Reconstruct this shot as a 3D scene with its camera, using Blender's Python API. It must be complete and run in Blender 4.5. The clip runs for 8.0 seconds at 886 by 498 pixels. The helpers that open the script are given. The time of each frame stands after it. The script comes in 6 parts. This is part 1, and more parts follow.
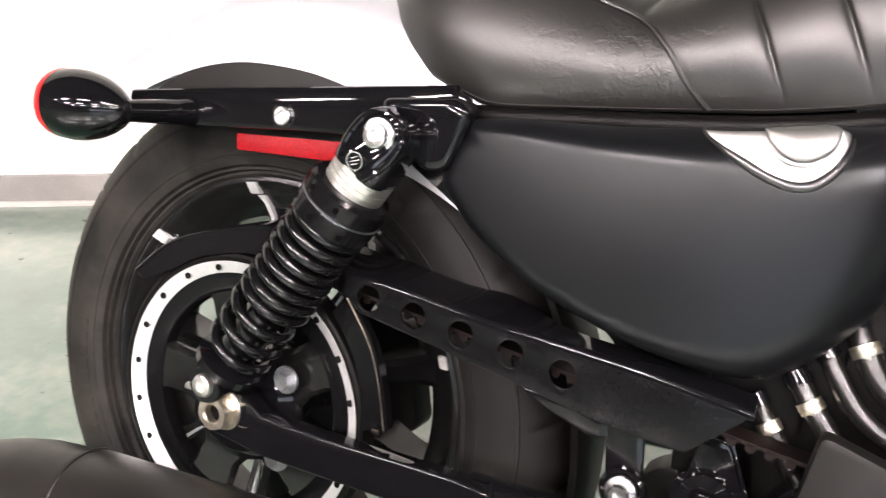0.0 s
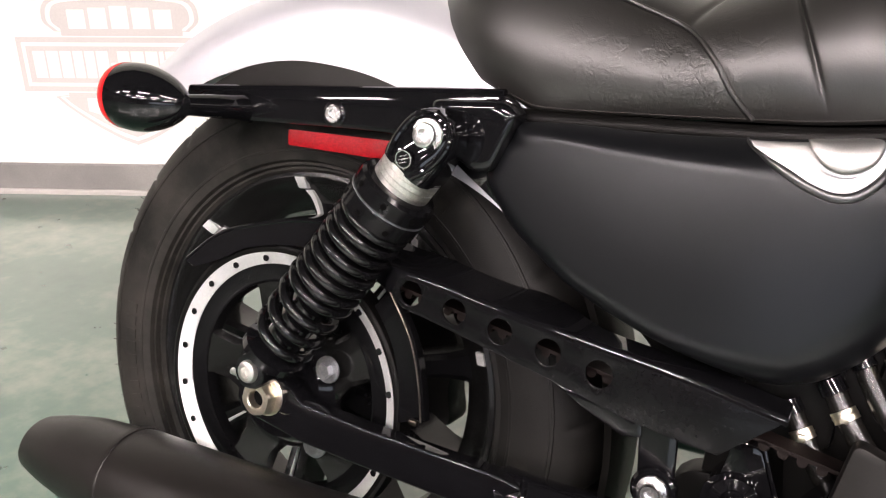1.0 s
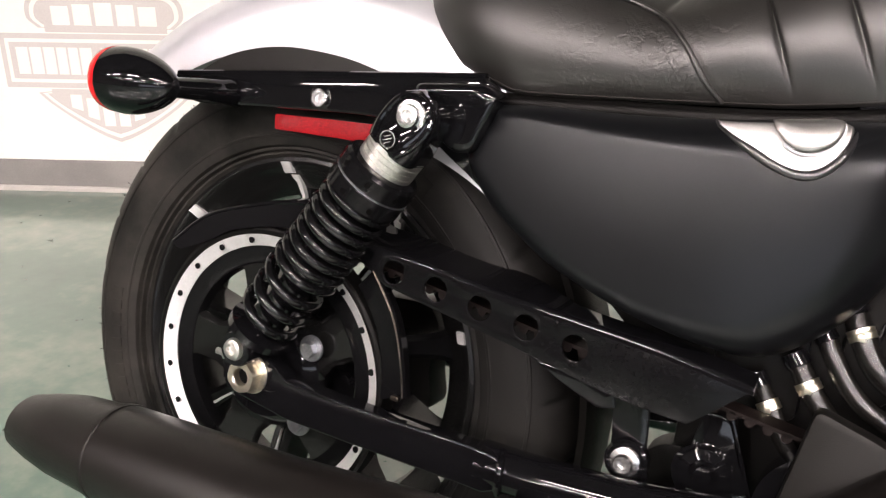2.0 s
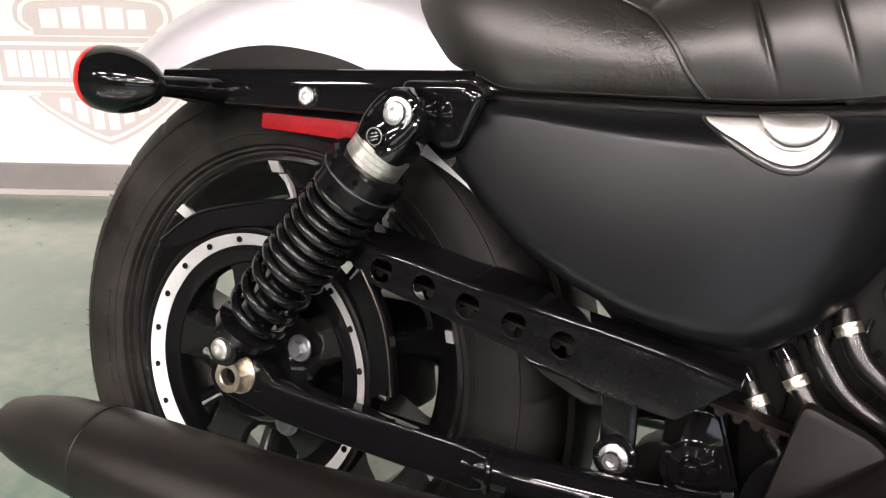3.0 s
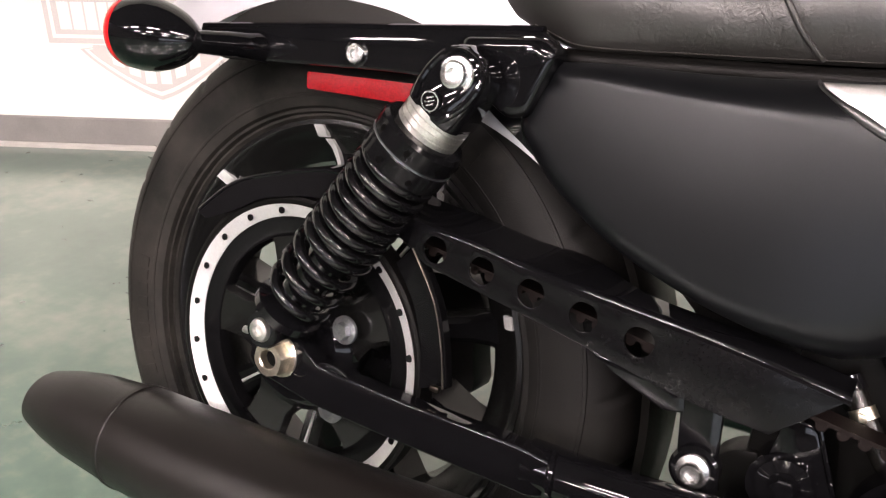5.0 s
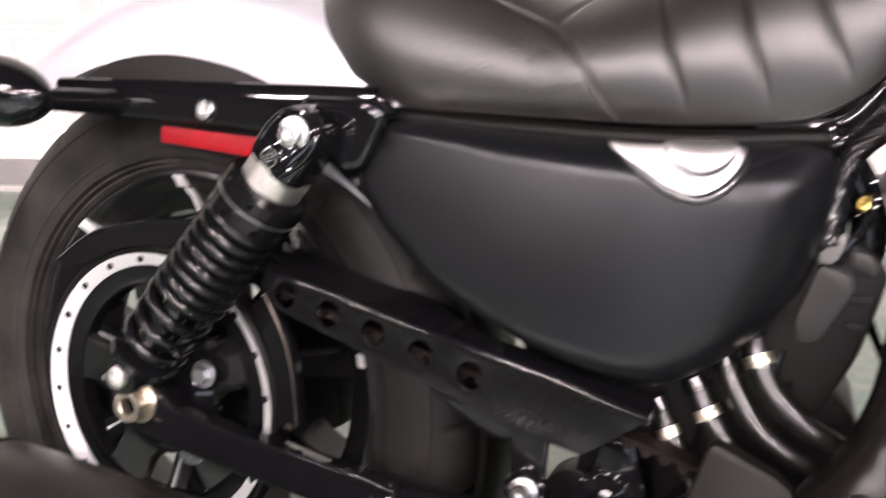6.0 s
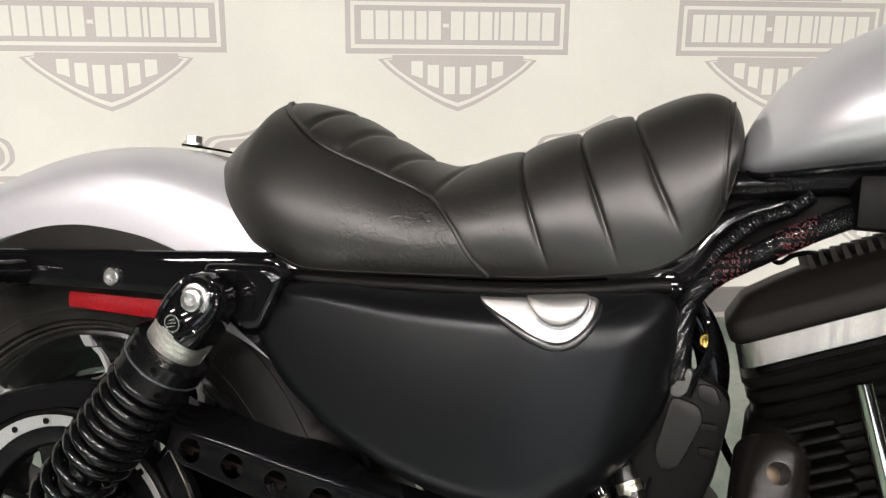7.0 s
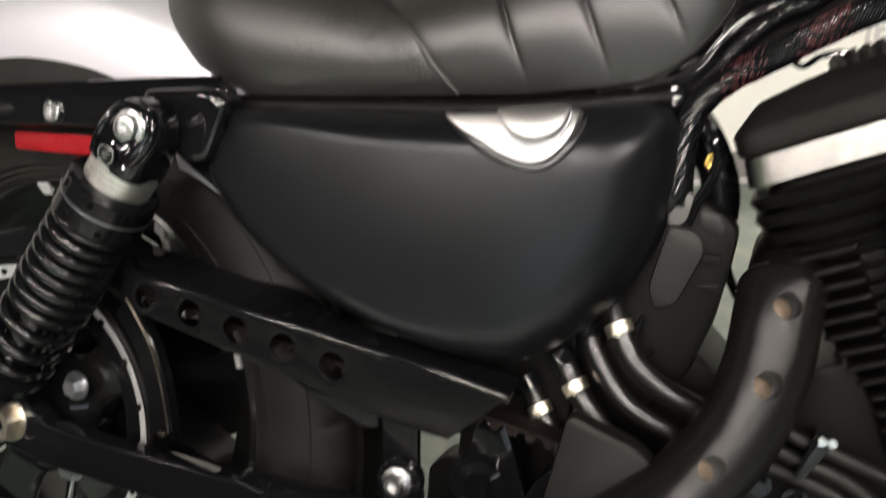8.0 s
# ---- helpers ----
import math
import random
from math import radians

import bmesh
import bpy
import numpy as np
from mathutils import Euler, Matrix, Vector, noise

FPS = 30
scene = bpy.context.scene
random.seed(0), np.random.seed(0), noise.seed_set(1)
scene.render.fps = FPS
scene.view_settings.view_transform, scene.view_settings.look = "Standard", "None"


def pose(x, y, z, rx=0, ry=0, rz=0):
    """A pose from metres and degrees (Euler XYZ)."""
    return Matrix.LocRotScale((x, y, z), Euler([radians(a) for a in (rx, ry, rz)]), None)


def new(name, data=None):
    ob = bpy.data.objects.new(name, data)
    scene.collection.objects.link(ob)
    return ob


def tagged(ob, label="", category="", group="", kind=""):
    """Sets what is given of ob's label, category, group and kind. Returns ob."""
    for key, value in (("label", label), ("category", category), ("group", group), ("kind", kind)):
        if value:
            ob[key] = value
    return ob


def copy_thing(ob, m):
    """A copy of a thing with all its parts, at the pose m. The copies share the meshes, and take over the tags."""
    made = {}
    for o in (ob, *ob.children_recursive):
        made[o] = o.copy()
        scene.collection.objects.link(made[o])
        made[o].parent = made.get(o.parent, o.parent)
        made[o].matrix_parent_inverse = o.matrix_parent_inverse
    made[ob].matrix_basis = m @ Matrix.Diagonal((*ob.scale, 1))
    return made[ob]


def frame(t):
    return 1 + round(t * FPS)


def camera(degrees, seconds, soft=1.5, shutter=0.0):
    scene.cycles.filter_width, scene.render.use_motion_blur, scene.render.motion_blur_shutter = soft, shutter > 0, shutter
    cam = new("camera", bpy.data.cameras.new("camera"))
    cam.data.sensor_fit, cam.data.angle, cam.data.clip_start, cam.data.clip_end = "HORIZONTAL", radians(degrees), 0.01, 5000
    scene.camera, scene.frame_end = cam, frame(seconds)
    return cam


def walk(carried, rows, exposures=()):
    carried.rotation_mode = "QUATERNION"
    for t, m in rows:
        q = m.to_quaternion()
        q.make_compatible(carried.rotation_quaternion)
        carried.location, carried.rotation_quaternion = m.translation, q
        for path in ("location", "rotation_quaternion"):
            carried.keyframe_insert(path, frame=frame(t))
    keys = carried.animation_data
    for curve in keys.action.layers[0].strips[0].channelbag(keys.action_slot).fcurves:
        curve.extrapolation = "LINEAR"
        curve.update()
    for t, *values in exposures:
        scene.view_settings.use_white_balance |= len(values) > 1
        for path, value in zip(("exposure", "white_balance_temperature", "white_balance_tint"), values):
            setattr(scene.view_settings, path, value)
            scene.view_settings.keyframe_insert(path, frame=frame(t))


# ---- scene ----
cam = camera(57.28, 8.0, soft=1.2, shutter=0.4)
# seconds, eye in metres, turn in degrees
ROWS = [
    (0, 0.497, -0.5433, 0.7833, 67.28, 1.23, 26.74),
    (0.2, 0.4921, -0.5431, 0.7836, 67.29, 1.21, 28.13),
    (0.5, 0.4942, -0.5449, 0.7829, 66.92, 1.07, 28.78),
    (1, 0.4979, -0.5636, 0.7884, 67.38, 0.28, 29.61),
    (1.5, 0.5061, -0.5854, 0.7807, 67.8, -0.29, 29.44),
    (2, 0.5124, -0.59, 0.7741, 67.9, -0.58, 28.56),
    (2.2, 0.5176, -0.593, 0.7752, 68.17, -0.8, 28.11),
    (3.3, 0.5147, -0.5809, 0.7668, 68.17, -0.39, 28.08),
    (3.5, 0.5014, -0.5673, 0.7732, 67.72, -0.39, 28.6),
    (4, 0.4683, -0.5295, 0.7726, 67.07, -0.27, 30.74),
    (4.2, 0.4653, -0.5234, 0.7678, 66.72, -0.13, 31.72),
    (5.3, 0.4786, -0.5231, 0.7562, 64.64, -0.52, 31.49),
    (5.5, 0.4823, -0.5239, 0.7586, 64.59, -0.71, 30.56),
    (5.8, 0.5049, -0.5289, 0.772, 65.31, -1.02, 27.7),
    (6, 0.5397, -0.5286, 0.7883, 67.12, -1.27, 25.42),
    (6.5, 0.5762, -0.5519, 0.8386, 72.63, -1.29, 19.86),
    (6.8, 0.5803, -0.564, 0.8439, 74.91, -0.59, 19.45),
    (7, 0.5845, -0.5649, 0.8367, 75.53, -0.52, 19.44),
    (7.2, 0.5994, -0.5667, 0.8246, 75.01, -0.29, 19.7),
    (7.5, 0.6219, -0.5493, 0.8088, 73.56, -0.12, 20.2),
    (7.7, 0.6203, -0.5177, 0.7995, 71.79, 0.09, 20.35),
    (8, 0.6188, -0.4823, 0.7659, 67.47, 1.47, 22.22),
]
EXPO = [(0, 1.11, 6650, 17), (0.5, 0.80, 6700, 17), (1, 0.63, 6700, 18), (1.5, 0.48, 6750, 18), (2.2, 0.48, 6800, 17), (4.2, 0.53, 6800, 17), (5.5, 0.62, 6850, 24), (5.8, 0.82, 6700, 25), (6, 0.89, 6600, 23), (6.2, 0.84, 6650, 19), (6.5, 0.58, 6700, 12), (7, 0.11, 6600, 10), (7.5, 0.0, 6600, 10), (8, 0.33, 6750, 9)]
walk(cam, [(t, pose(x, y, z, rx, ry, rz)) for t, x, y, z, rx, ry, rz in ROWS], exposures=EXPO)
# ---- end of path ----
# ---- world and light ----
import functools
LEAN_DEG = 13.69          # the machine rests on its side stand
world = bpy.data.worlds.new("world")
scene.world = world
world.use_nodes = True
world.node_tree.nodes["Background"].inputs["Color"].default_value = (0.9, 0.95, 1.0, 1)
world.node_tree.nodes["Background"].inputs["Strength"].default_value = 0.05
LAMP_POWER = 235.0


# ---- materials ----
def rgba(c):
    return (c[0], c[1], c[2], 1.0)


def material(name, color, rough=0.5, metal=0.0, grain=0.0, grain_scale=300.0, stain=0.0, stain_scale=9.0,
             bump=0.0, bump_scale=400.0, coat=0.0, spec=0.5):
    """Surface with two scales of variation: fine grain and broad stains, and a fine relief."""
    m = bpy.data.materials.new(name)
    m.use_nodes = True
    nt = m.node_tree
    b = nt.nodes["Principled BSDF"]
    b.inputs["Base Color"].default_value = rgba(color)
    b.inputs["Roughness"].default_value = rough
    b.inputs["Metallic"].default_value = metal
    b.inputs["Specular IOR Level"].default_value = spec
    b.inputs["Coat Weight"].default_value = coat
    b.inputs["Coat Roughness"].default_value = 0.04
    tc = nt.nodes.new("ShaderNodeTexCoord")
    col = None
    if grain or stain:
        mixed = None
        for amount, scale, detail in ((grain, grain_scale, 3), (stain, stain_scale, 6)):
            if not amount:
                continue
            n = nt.nodes.new("ShaderNodeTexNoise")
            n.inputs["Scale"].default_value = scale
            n.inputs["Detail"].default_value = detail
            nt.links.new(tc.outputs["Object"], n.inputs["Vector"])
            r = nt.nodes.new("ShaderNodeMapRange")
            r.inputs["From Min"].default_value = 0.3
            r.inputs["From Max"].default_value = 0.7
            r.inputs["To Min"].default_value = 1.0 - amount
            r.inputs["To Max"].default_value = 1.0 + amount
            nt.links.new(n.outputs["Fac"], r.inputs["Value"])
            if mixed is None:
                mixed = r.outputs["Result"]
            else:
                mul = nt.nodes.new("ShaderNodeMath")
                mul.operation = "MULTIPLY"
                nt.links.new(mixed, mul.inputs[0])
                nt.links.new(r.outputs["Result"], mul.inputs[1])
                mixed = mul.outputs[0]
        mix = nt.nodes.new("ShaderNodeVectorMath")
        mix.operation = "SCALE"
        mix.inputs[0].default_value = color[:3]
        nt.links.new(mixed, mix.inputs["Scale"])
        nt.links.new(mix.outputs[0], b.inputs["Base Color"])
    if bump:
        n = nt.nodes.new("ShaderNodeTexNoise")
        n.inputs["Scale"].default_value = bump_scale
        n.inputs["Detail"].default_value = 4
        nt.links.new(tc.outputs["Object"], n.inputs["Vector"])
        bp = nt.nodes.new("ShaderNodeBump")
        bp.inputs["Strength"].default_value = bump
        bp.inputs["Distance"].default_value = 0.001
        nt.links.new(n.outputs["Fac"], bp.inputs["Height"])
        nt.links.new(bp.outputs["Normal"], b.inputs["Normal"])
    return m


def emitter(name, color, strength):
    m = bpy.data.materials.new(name)
    m.use_nodes = True
    b = m.node_tree.nodes["Principled BSDF"]
    b.inputs["Base Color"].default_value = rgba(color)
    b.inputs["Emission Color"].default_value = rgba(color)
    b.inputs["Emission Strength"].default_value = strength
    return m


GLOSS = material("gloss_black_enamel", (0.0036, 0.0036, 0.0042), 0.035, 0.0, spec=0.38, grain=0.15, grain_scale=60, bump=0.02, bump_scale=45)
MATTE = material("satin_black_paint", (0.0036, 0.0038, 0.0044), 0.29, 0.0, spec=0.27, grain=0.15, grain_scale=900, stain=0.12, stain_scale=16, bump=0.04, bump_scale=2600)
MATTE.node_tree.nodes["Principled BSDF"].inputs["Specular Tint"].default_value = (0.93, 0.97, 1.0, 1)
WRINKLE = material("wrinkle_black_coating", (0.0020, 0.0018, 0.0016), 0.40, 0.0, grain=0.25, grain_scale=1400, stain=0.12, bump=0.25, bump_scale=1800, spec=0.10)
EXHAUST = material("satin_black_exhaust_coating", (0.0062, 0.0050, 0.0046), 0.36, 0.0, grain=0.3, grain_scale=1300, stain=0.2, stain_scale=14, bump=0.22, bump_scale=1600, spec=0.30)
ROCKER = material("wrinkle_black_cover", (0.0050, 0.0042, 0.0037), 0.55, 0.0, grain=0.3, grain_scale=1400, stain=0.12, bump=0.4, bump_scale=1500, spec=0.14)
LEATHER = material("black_vinyl", (0.0085, 0.0080, 0.0072), 0.41, 0.0, spec=0.74, stain=0.16, stain_scale=14)


def crease_nodes(m):
    """Fine pebble grain all over, and a net of creases where the side panel is stretched."""
    nt = m.node_tree
    b = nt.nodes["Principled BSDF"]
    tc = nt.nodes.new("ShaderNodeTexCoord")
    warp = nt.nodes.new("ShaderNodeTexNoise")
    warp.inputs["Scale"].default_value = 60
    warp.inputs["Detail"].default_value = 3
    nt.links.new(tc.outputs["Object"], warp.inputs["Vector"])
    move = nt.nodes.new("ShaderNodeVectorMath")
    move.operation = "MULTIPLY_ADD"
    move.inputs[1].default_value = (0.020, 0.020, 0.020)
    nt.links.new(warp.outputs["Color"], move.inputs[0])
    nt.links.new(tc.outputs["Object"], move.inputs[2])
    net = nt.nodes.new("ShaderNodeTexNoise")
    net.inputs["Scale"].default_value = 30
    net.inputs["Detail"].default_value = 6
    net.inputs["Roughness"].default_value = 0.6
    nt.links.new(move.outputs[0], net.inputs["Vector"])
    fold = nt.nodes.new("ShaderNodeMath")
    fold.operation = "SUBTRACT"
    fold.inputs[1].default_value = 0.5
    nt.links.new(net.outputs["Fac"], fold.inputs[0])
    size = nt.nodes.new("ShaderNodeMath")
    size.operation = "ABSOLUTE"
    nt.links.new(fold.outputs[0], size.inputs[0])
    line = nt.nodes.new("ShaderNodeMapRange")
    line.inputs["From Max"].default_value = 0.075
    nt.links.new(size.outputs[0], line.inputs["Value"])
    far = nt.nodes.new("ShaderNodeVectorMath")
    far.operation = "DISTANCE"
    far.inputs[1].default_value = (0.345, -0.112, 0.654)
    nt.links.new(tc.outputs["Object"], far.inputs[0])
    mask = nt.nodes.new("ShaderNodeMapRange")
    mask.inputs["From Min"].default_value = 0.110
    mask.inputs["From Max"].default_value = 0.0
    mask.inputs["To Max"].default_value = 1.0
    nt.links.new(far.outputs["Value"], mask.inputs["Value"])
    patch = nt.nodes.new("ShaderNodeTexNoise")
    patch.inputs["Scale"].default_value = 22
    nt.links.new(tc.outputs["Object"], patch.inputs["Vector"])
    gate = nt.nodes.new("ShaderNodeMapRange")
    gate.inputs["From Min"].default_value = 0.28
    gate.inputs["From Max"].default_value = 0.66
    nt.links.new(patch.outputs["Fac"], gate.inputs["Value"])
    amount = nt.nodes.new("ShaderNodeMath")
    amount.operation = "MULTIPLY"
    nt.links.new(mask.outputs["Result"], amount.inputs[0])
    nt.links.new(gate.outputs["Result"], amount.inputs[1])
    bp = nt.nodes.new("ShaderNodeBump")
    bp.inputs["Distance"].default_value = 0.0007
    nt.links.new(amount.outputs[0], bp.inputs["Strength"])
    nt.links.new(line.outputs["Result"], bp.inputs["Height"])
    pebble = nt.nodes.new("ShaderNodeTexNoise")
    pebble.inputs["Scale"].default_value = 650
    pebble.inputs["Detail"].default_value = 2
    nt.links.new(tc.outputs["Object"], pebble.inputs["Vector"])
    fine = nt.nodes.new("ShaderNodeBump")
    fine.inputs["Strength"].default_value = 0.12
    fine.inputs["Distance"].default_value = 0.0006
    nt.links.new(pebble.outputs["Fac"], fine.inputs["Height"])
    nt.links.new(bp.outputs["Normal"], fine.inputs["Normal"])
    nt.links.new(fine.outputs["Normal"], b.inputs["Normal"])


crease_nodes(LEATHER)
RUBBER = material("tyre_rubber", (0.0040, 0.0037, 0.0034), 0.56, 0.0, spec=0.18, grain=0.25, grain_scale=500, stain=0.55, stain_scale=12, bump=0.2, bump_scale=900)


def dust_shade_nodes(m, dust, scale, most):
    """Pale dusty scuffs in uneven patches over a dark surface, darkened forward as painted shade."""
    nt = m.node_tree
    b = nt.nodes["Principled BSDF"]
    under = b.inputs["Base Color"].links[0].from_socket
    tc = nt.nodes.new("ShaderNodeTexCoord")
    n = nt.nodes.new("ShaderNodeTexNoise")
    n.inputs["Scale"].default_value = scale
    n.inputs["Detail"].default_value = 8
    n.inputs["Roughness"].default_value = 0.68
    nt.links.new(tc.outputs["Object"], n.inputs["Vector"])
    r = nt.nodes.new("ShaderNodeMapRange")
    r.inputs["From Min"].default_value = 0.47
    r.inputs["From Max"].default_value = 0.70
    r.inputs["To Max"].default_value = most
    # colour falls off along X, standing in for shade on the forward side
    axes = nt.nodes.new("ShaderNodeSeparateXYZ")
    nt.links.new(tc.outputs["Object"], axes.inputs[0])
    front_dim = nt.nodes.new("ShaderNodeMath")
    front_dim.operation = "MULTIPLY_ADD"
    front_dim.inputs[1].default_value = -0.42
    nt.links.new(axes.outputs["X"], front_dim.inputs[0])
    nt.links.new(n.outputs["Fac"], front_dim.inputs[2])
    nt.links.new(front_dim.outputs[0], r.inputs["Value"])
    mix = nt.nodes.new("ShaderNodeMix")
    mix.data_type = "RGBA"
    mix.inputs[7].default_value = rgba(dust)
    nt.links.new(r.outputs["Result"], mix.inputs[0])
    nt.links.new(under, mix.inputs[6])
    nt.links.new(mix.outputs[2], b.inputs["Base Color"])


dust_shade_nodes(RUBBER, (0.044, 0.039, 0.034), 13.0, 0.42)
HOSE = material("hose_rubber", (0.006, 0.0056, 0.0052), 0.25, 0.0, spec=0.45, grain=0.2, grain_scale=600, stain=0.2, bump=0.1, bump_scale=700)
PLASTIC = material("black_plastic", (0.0032, 0.0031, 0.0030), 0.40, 0.0, spec=0.09, grain=0.15, grain_scale=900, stain=0.15, bump=0.15, bump_scale=1200)
SILVER = material("silver_satin_paint", (0.62, 0.62, 0.66), 0.34, 0.64, grain=0.04, grain_scale=1800, stain=0.03, bump=0.03, bump_scale=2500)
CHROME = material("bright_chrome", (0.78, 0.78, 0.78), 0.26, 1.0, stain=0.08, stain_scale=60, bump=0.02)
STEEL = material("zinc_steel", (0.72, 0.71, 0.68), 0.34, 1.0, grain=0.12, grain_scale=500, stain=0.1, stain_scale=80, bump=0.05)
NICKEL = material("warm_nickel_plate", (0.86, 0.79, 0.66), 0.30, 1.0, grain=0.1, grain_scale=500, stain=0.15, stain_scale=90)
MACHINED = material("machined_aluminium", (0.80, 0.80, 0.80), 0.40, 0.65, grain=0.07, grain_scale=600, stain=0.05, stain_scale=30, bump=0.05)


def reflection_streak_nodes(m, tint):
    """Fine upright streaks in the base colour, in place of reflections on polished metal."""
    nt = m.node_tree
    b = nt.nodes["Principled BSDF"]
    tc = nt.nodes.new("ShaderNodeTexCoord")
    mp = nt.nodes.new("ShaderNodeMapping")
    mp.inputs["Rotation"].default_value = (0, radians(22.5), 0)
    mp.inputs["Scale"].default_value = (160, 60, 4)
    nt.links.new(tc.outputs["Object"], mp.inputs["Vector"])
    n = nt.nodes.new("ShaderNodeTexNoise")
    n.inputs["Scale"].default_value = 1.0
    n.inputs["Detail"].default_value = 5
    nt.links.new(mp.outputs[0], n.inputs["Vector"])
    r = nt.nodes.new("ShaderNodeMapRange")
    r.inputs["From Min"].default_value = 0.3
    r.inputs["From Max"].default_value = 0.7
    r.inputs["To Min"].default_value = 0.72
    r.inputs["To Max"].default_value = 1.12
    nt.links.new(n.outputs["Fac"], r.inputs["Value"])
    mix = nt.nodes.new("ShaderNodeVectorMath")
    mix.operation = "SCALE"
    mix.inputs[0].default_value = tint
    nt.links.new(r.outputs["Result"], mix.inputs["Scale"])
    nt.links.new(mix.outputs[0], b.inputs["Base Color"])


# band metal whose streaked reflections are painted into its colour
BAND = material("aluminium_painted_reflections", (0.6, 0.58, 0.54), 0.25, 1.0, bump=0.04, bump_scale=300)
reflection_streak_nodes(BAND, (0.45, 0.435, 0.405))
MIRROR = material("mirror_chrome", (0.90, 0.86, 0.78), 0.07, 1.0, stain=0.08, stain_scale=40, bump=0.02)
HEADER = material("satin_black_heat_shield", (0.0048, 0.0041, 0.0038), 0.23, 0.0, grain=0.2, grain_scale=1400, stain=0.12, bump=0.15, bump_scale=1800, spec=0.25)
SPRING = material("black_powder_coat", (0.0032, 0.0032, 0.0036), 0.08, 0.0, spec=0.42, grain=0.12, grain_scale=300, stain=0.12)
SATIN = material("satin_black_enamel", (0.0036, 0.0036, 0.0040), 0.16, 0.0, grain=0.12, grain_scale=300, stain=0.15, bump=0.03, bump_scale=300, spec=0.15)
POLISHRIM = material("polished_black_edge", (0.010, 0.010, 0.011), 0.30, 0.0, spec=0.9, grain=0.1, grain_scale=600)
DARKSTEEL = material("dark_steel", (0.10, 0.085, 0.070), 0.30, 1.0, grain=0.25, grain_scale=500, stain=0.3, stain_scale=60)
DULLSTEEL = material("dull_zinc_steel", (0.36, 0.37, 0.39), 0.36, 1.0, grain=0.15, grain_scale=500, stain=0.15, stain_scale=80, bump=0.05)
RIM = material("satin_black_rim", (0.0040, 0.0040, 0.0040), 0.21, 0.0, grain=0.1, grain_scale=300, stain=0.15, bump=0.03, bump_scale=200, spec=0.45)
# near-black colour that stands in for the shade inside holes
HOLE_SHADE = material("painted_hole_shade", (0.001, 0.001, 0.001), 0.8, spec=0.05, grain=0.1)
HOUSING = material("dark_grey_housing_plastic", (0.0060, 0.0056, 0.0052), 0.42, spec=0.25, grain=0.15, grain_scale=900, stain=0.2, stain_scale=40, bump=0.12, bump_scale=1200)
LIDGREY = material("grey_plastic", (0.0055, 0.0050, 0.0045), 0.45, spec=0.2, grain=0.15, grain_scale=900, stain=0.15, bump=0.15, bump_scale=1200)
BRUSHED = material("brushed_aluminium", (0.42, 0.415, 0.405), 0.42, 1.0, grain=0.06, grain_scale=900, stain=0.1, stain_scale=25, bump=0.04)
RED = material("red_reflector_plastic", (0.19, 0.003, 0.006), 0.25, 0.0, spec=0.2, grain=0.35, grain_scale=800, stain=0.12, bump=0.35, bump_scale=1500)
LENS = material("red_lens", (0.45, 0.010, 0.012), 0.12, 0.0, grain=0.1, stain=0.1)
BELT = material("drive_belt", (0.0058, 0.0036, 0.0032), 0.6, 0.0, spec=0.12, grain=0.25, grain_scale=700, stain=0.2, bump=0.2)
BRASS = material("brass_bolt", (0.72, 0.50, 0.14), 0.25, 1.0, stain=0.1, stain_scale=120)
BRONZE = material("heat_tinted_pipe", (0.085, 0.058, 0.035), 0.45, 0.5, grain=0.2, grain_scale=300, stain=0.25, stain_scale=50)
THREAD = material("grey_stitching", (0.022, 0.020, 0.018), 0.7, grain=0.2)
LOOMRED = material("red_woven_thread", (0.055, 0.006, 0.008), 0.4, grain=0.2, stain=0.2)


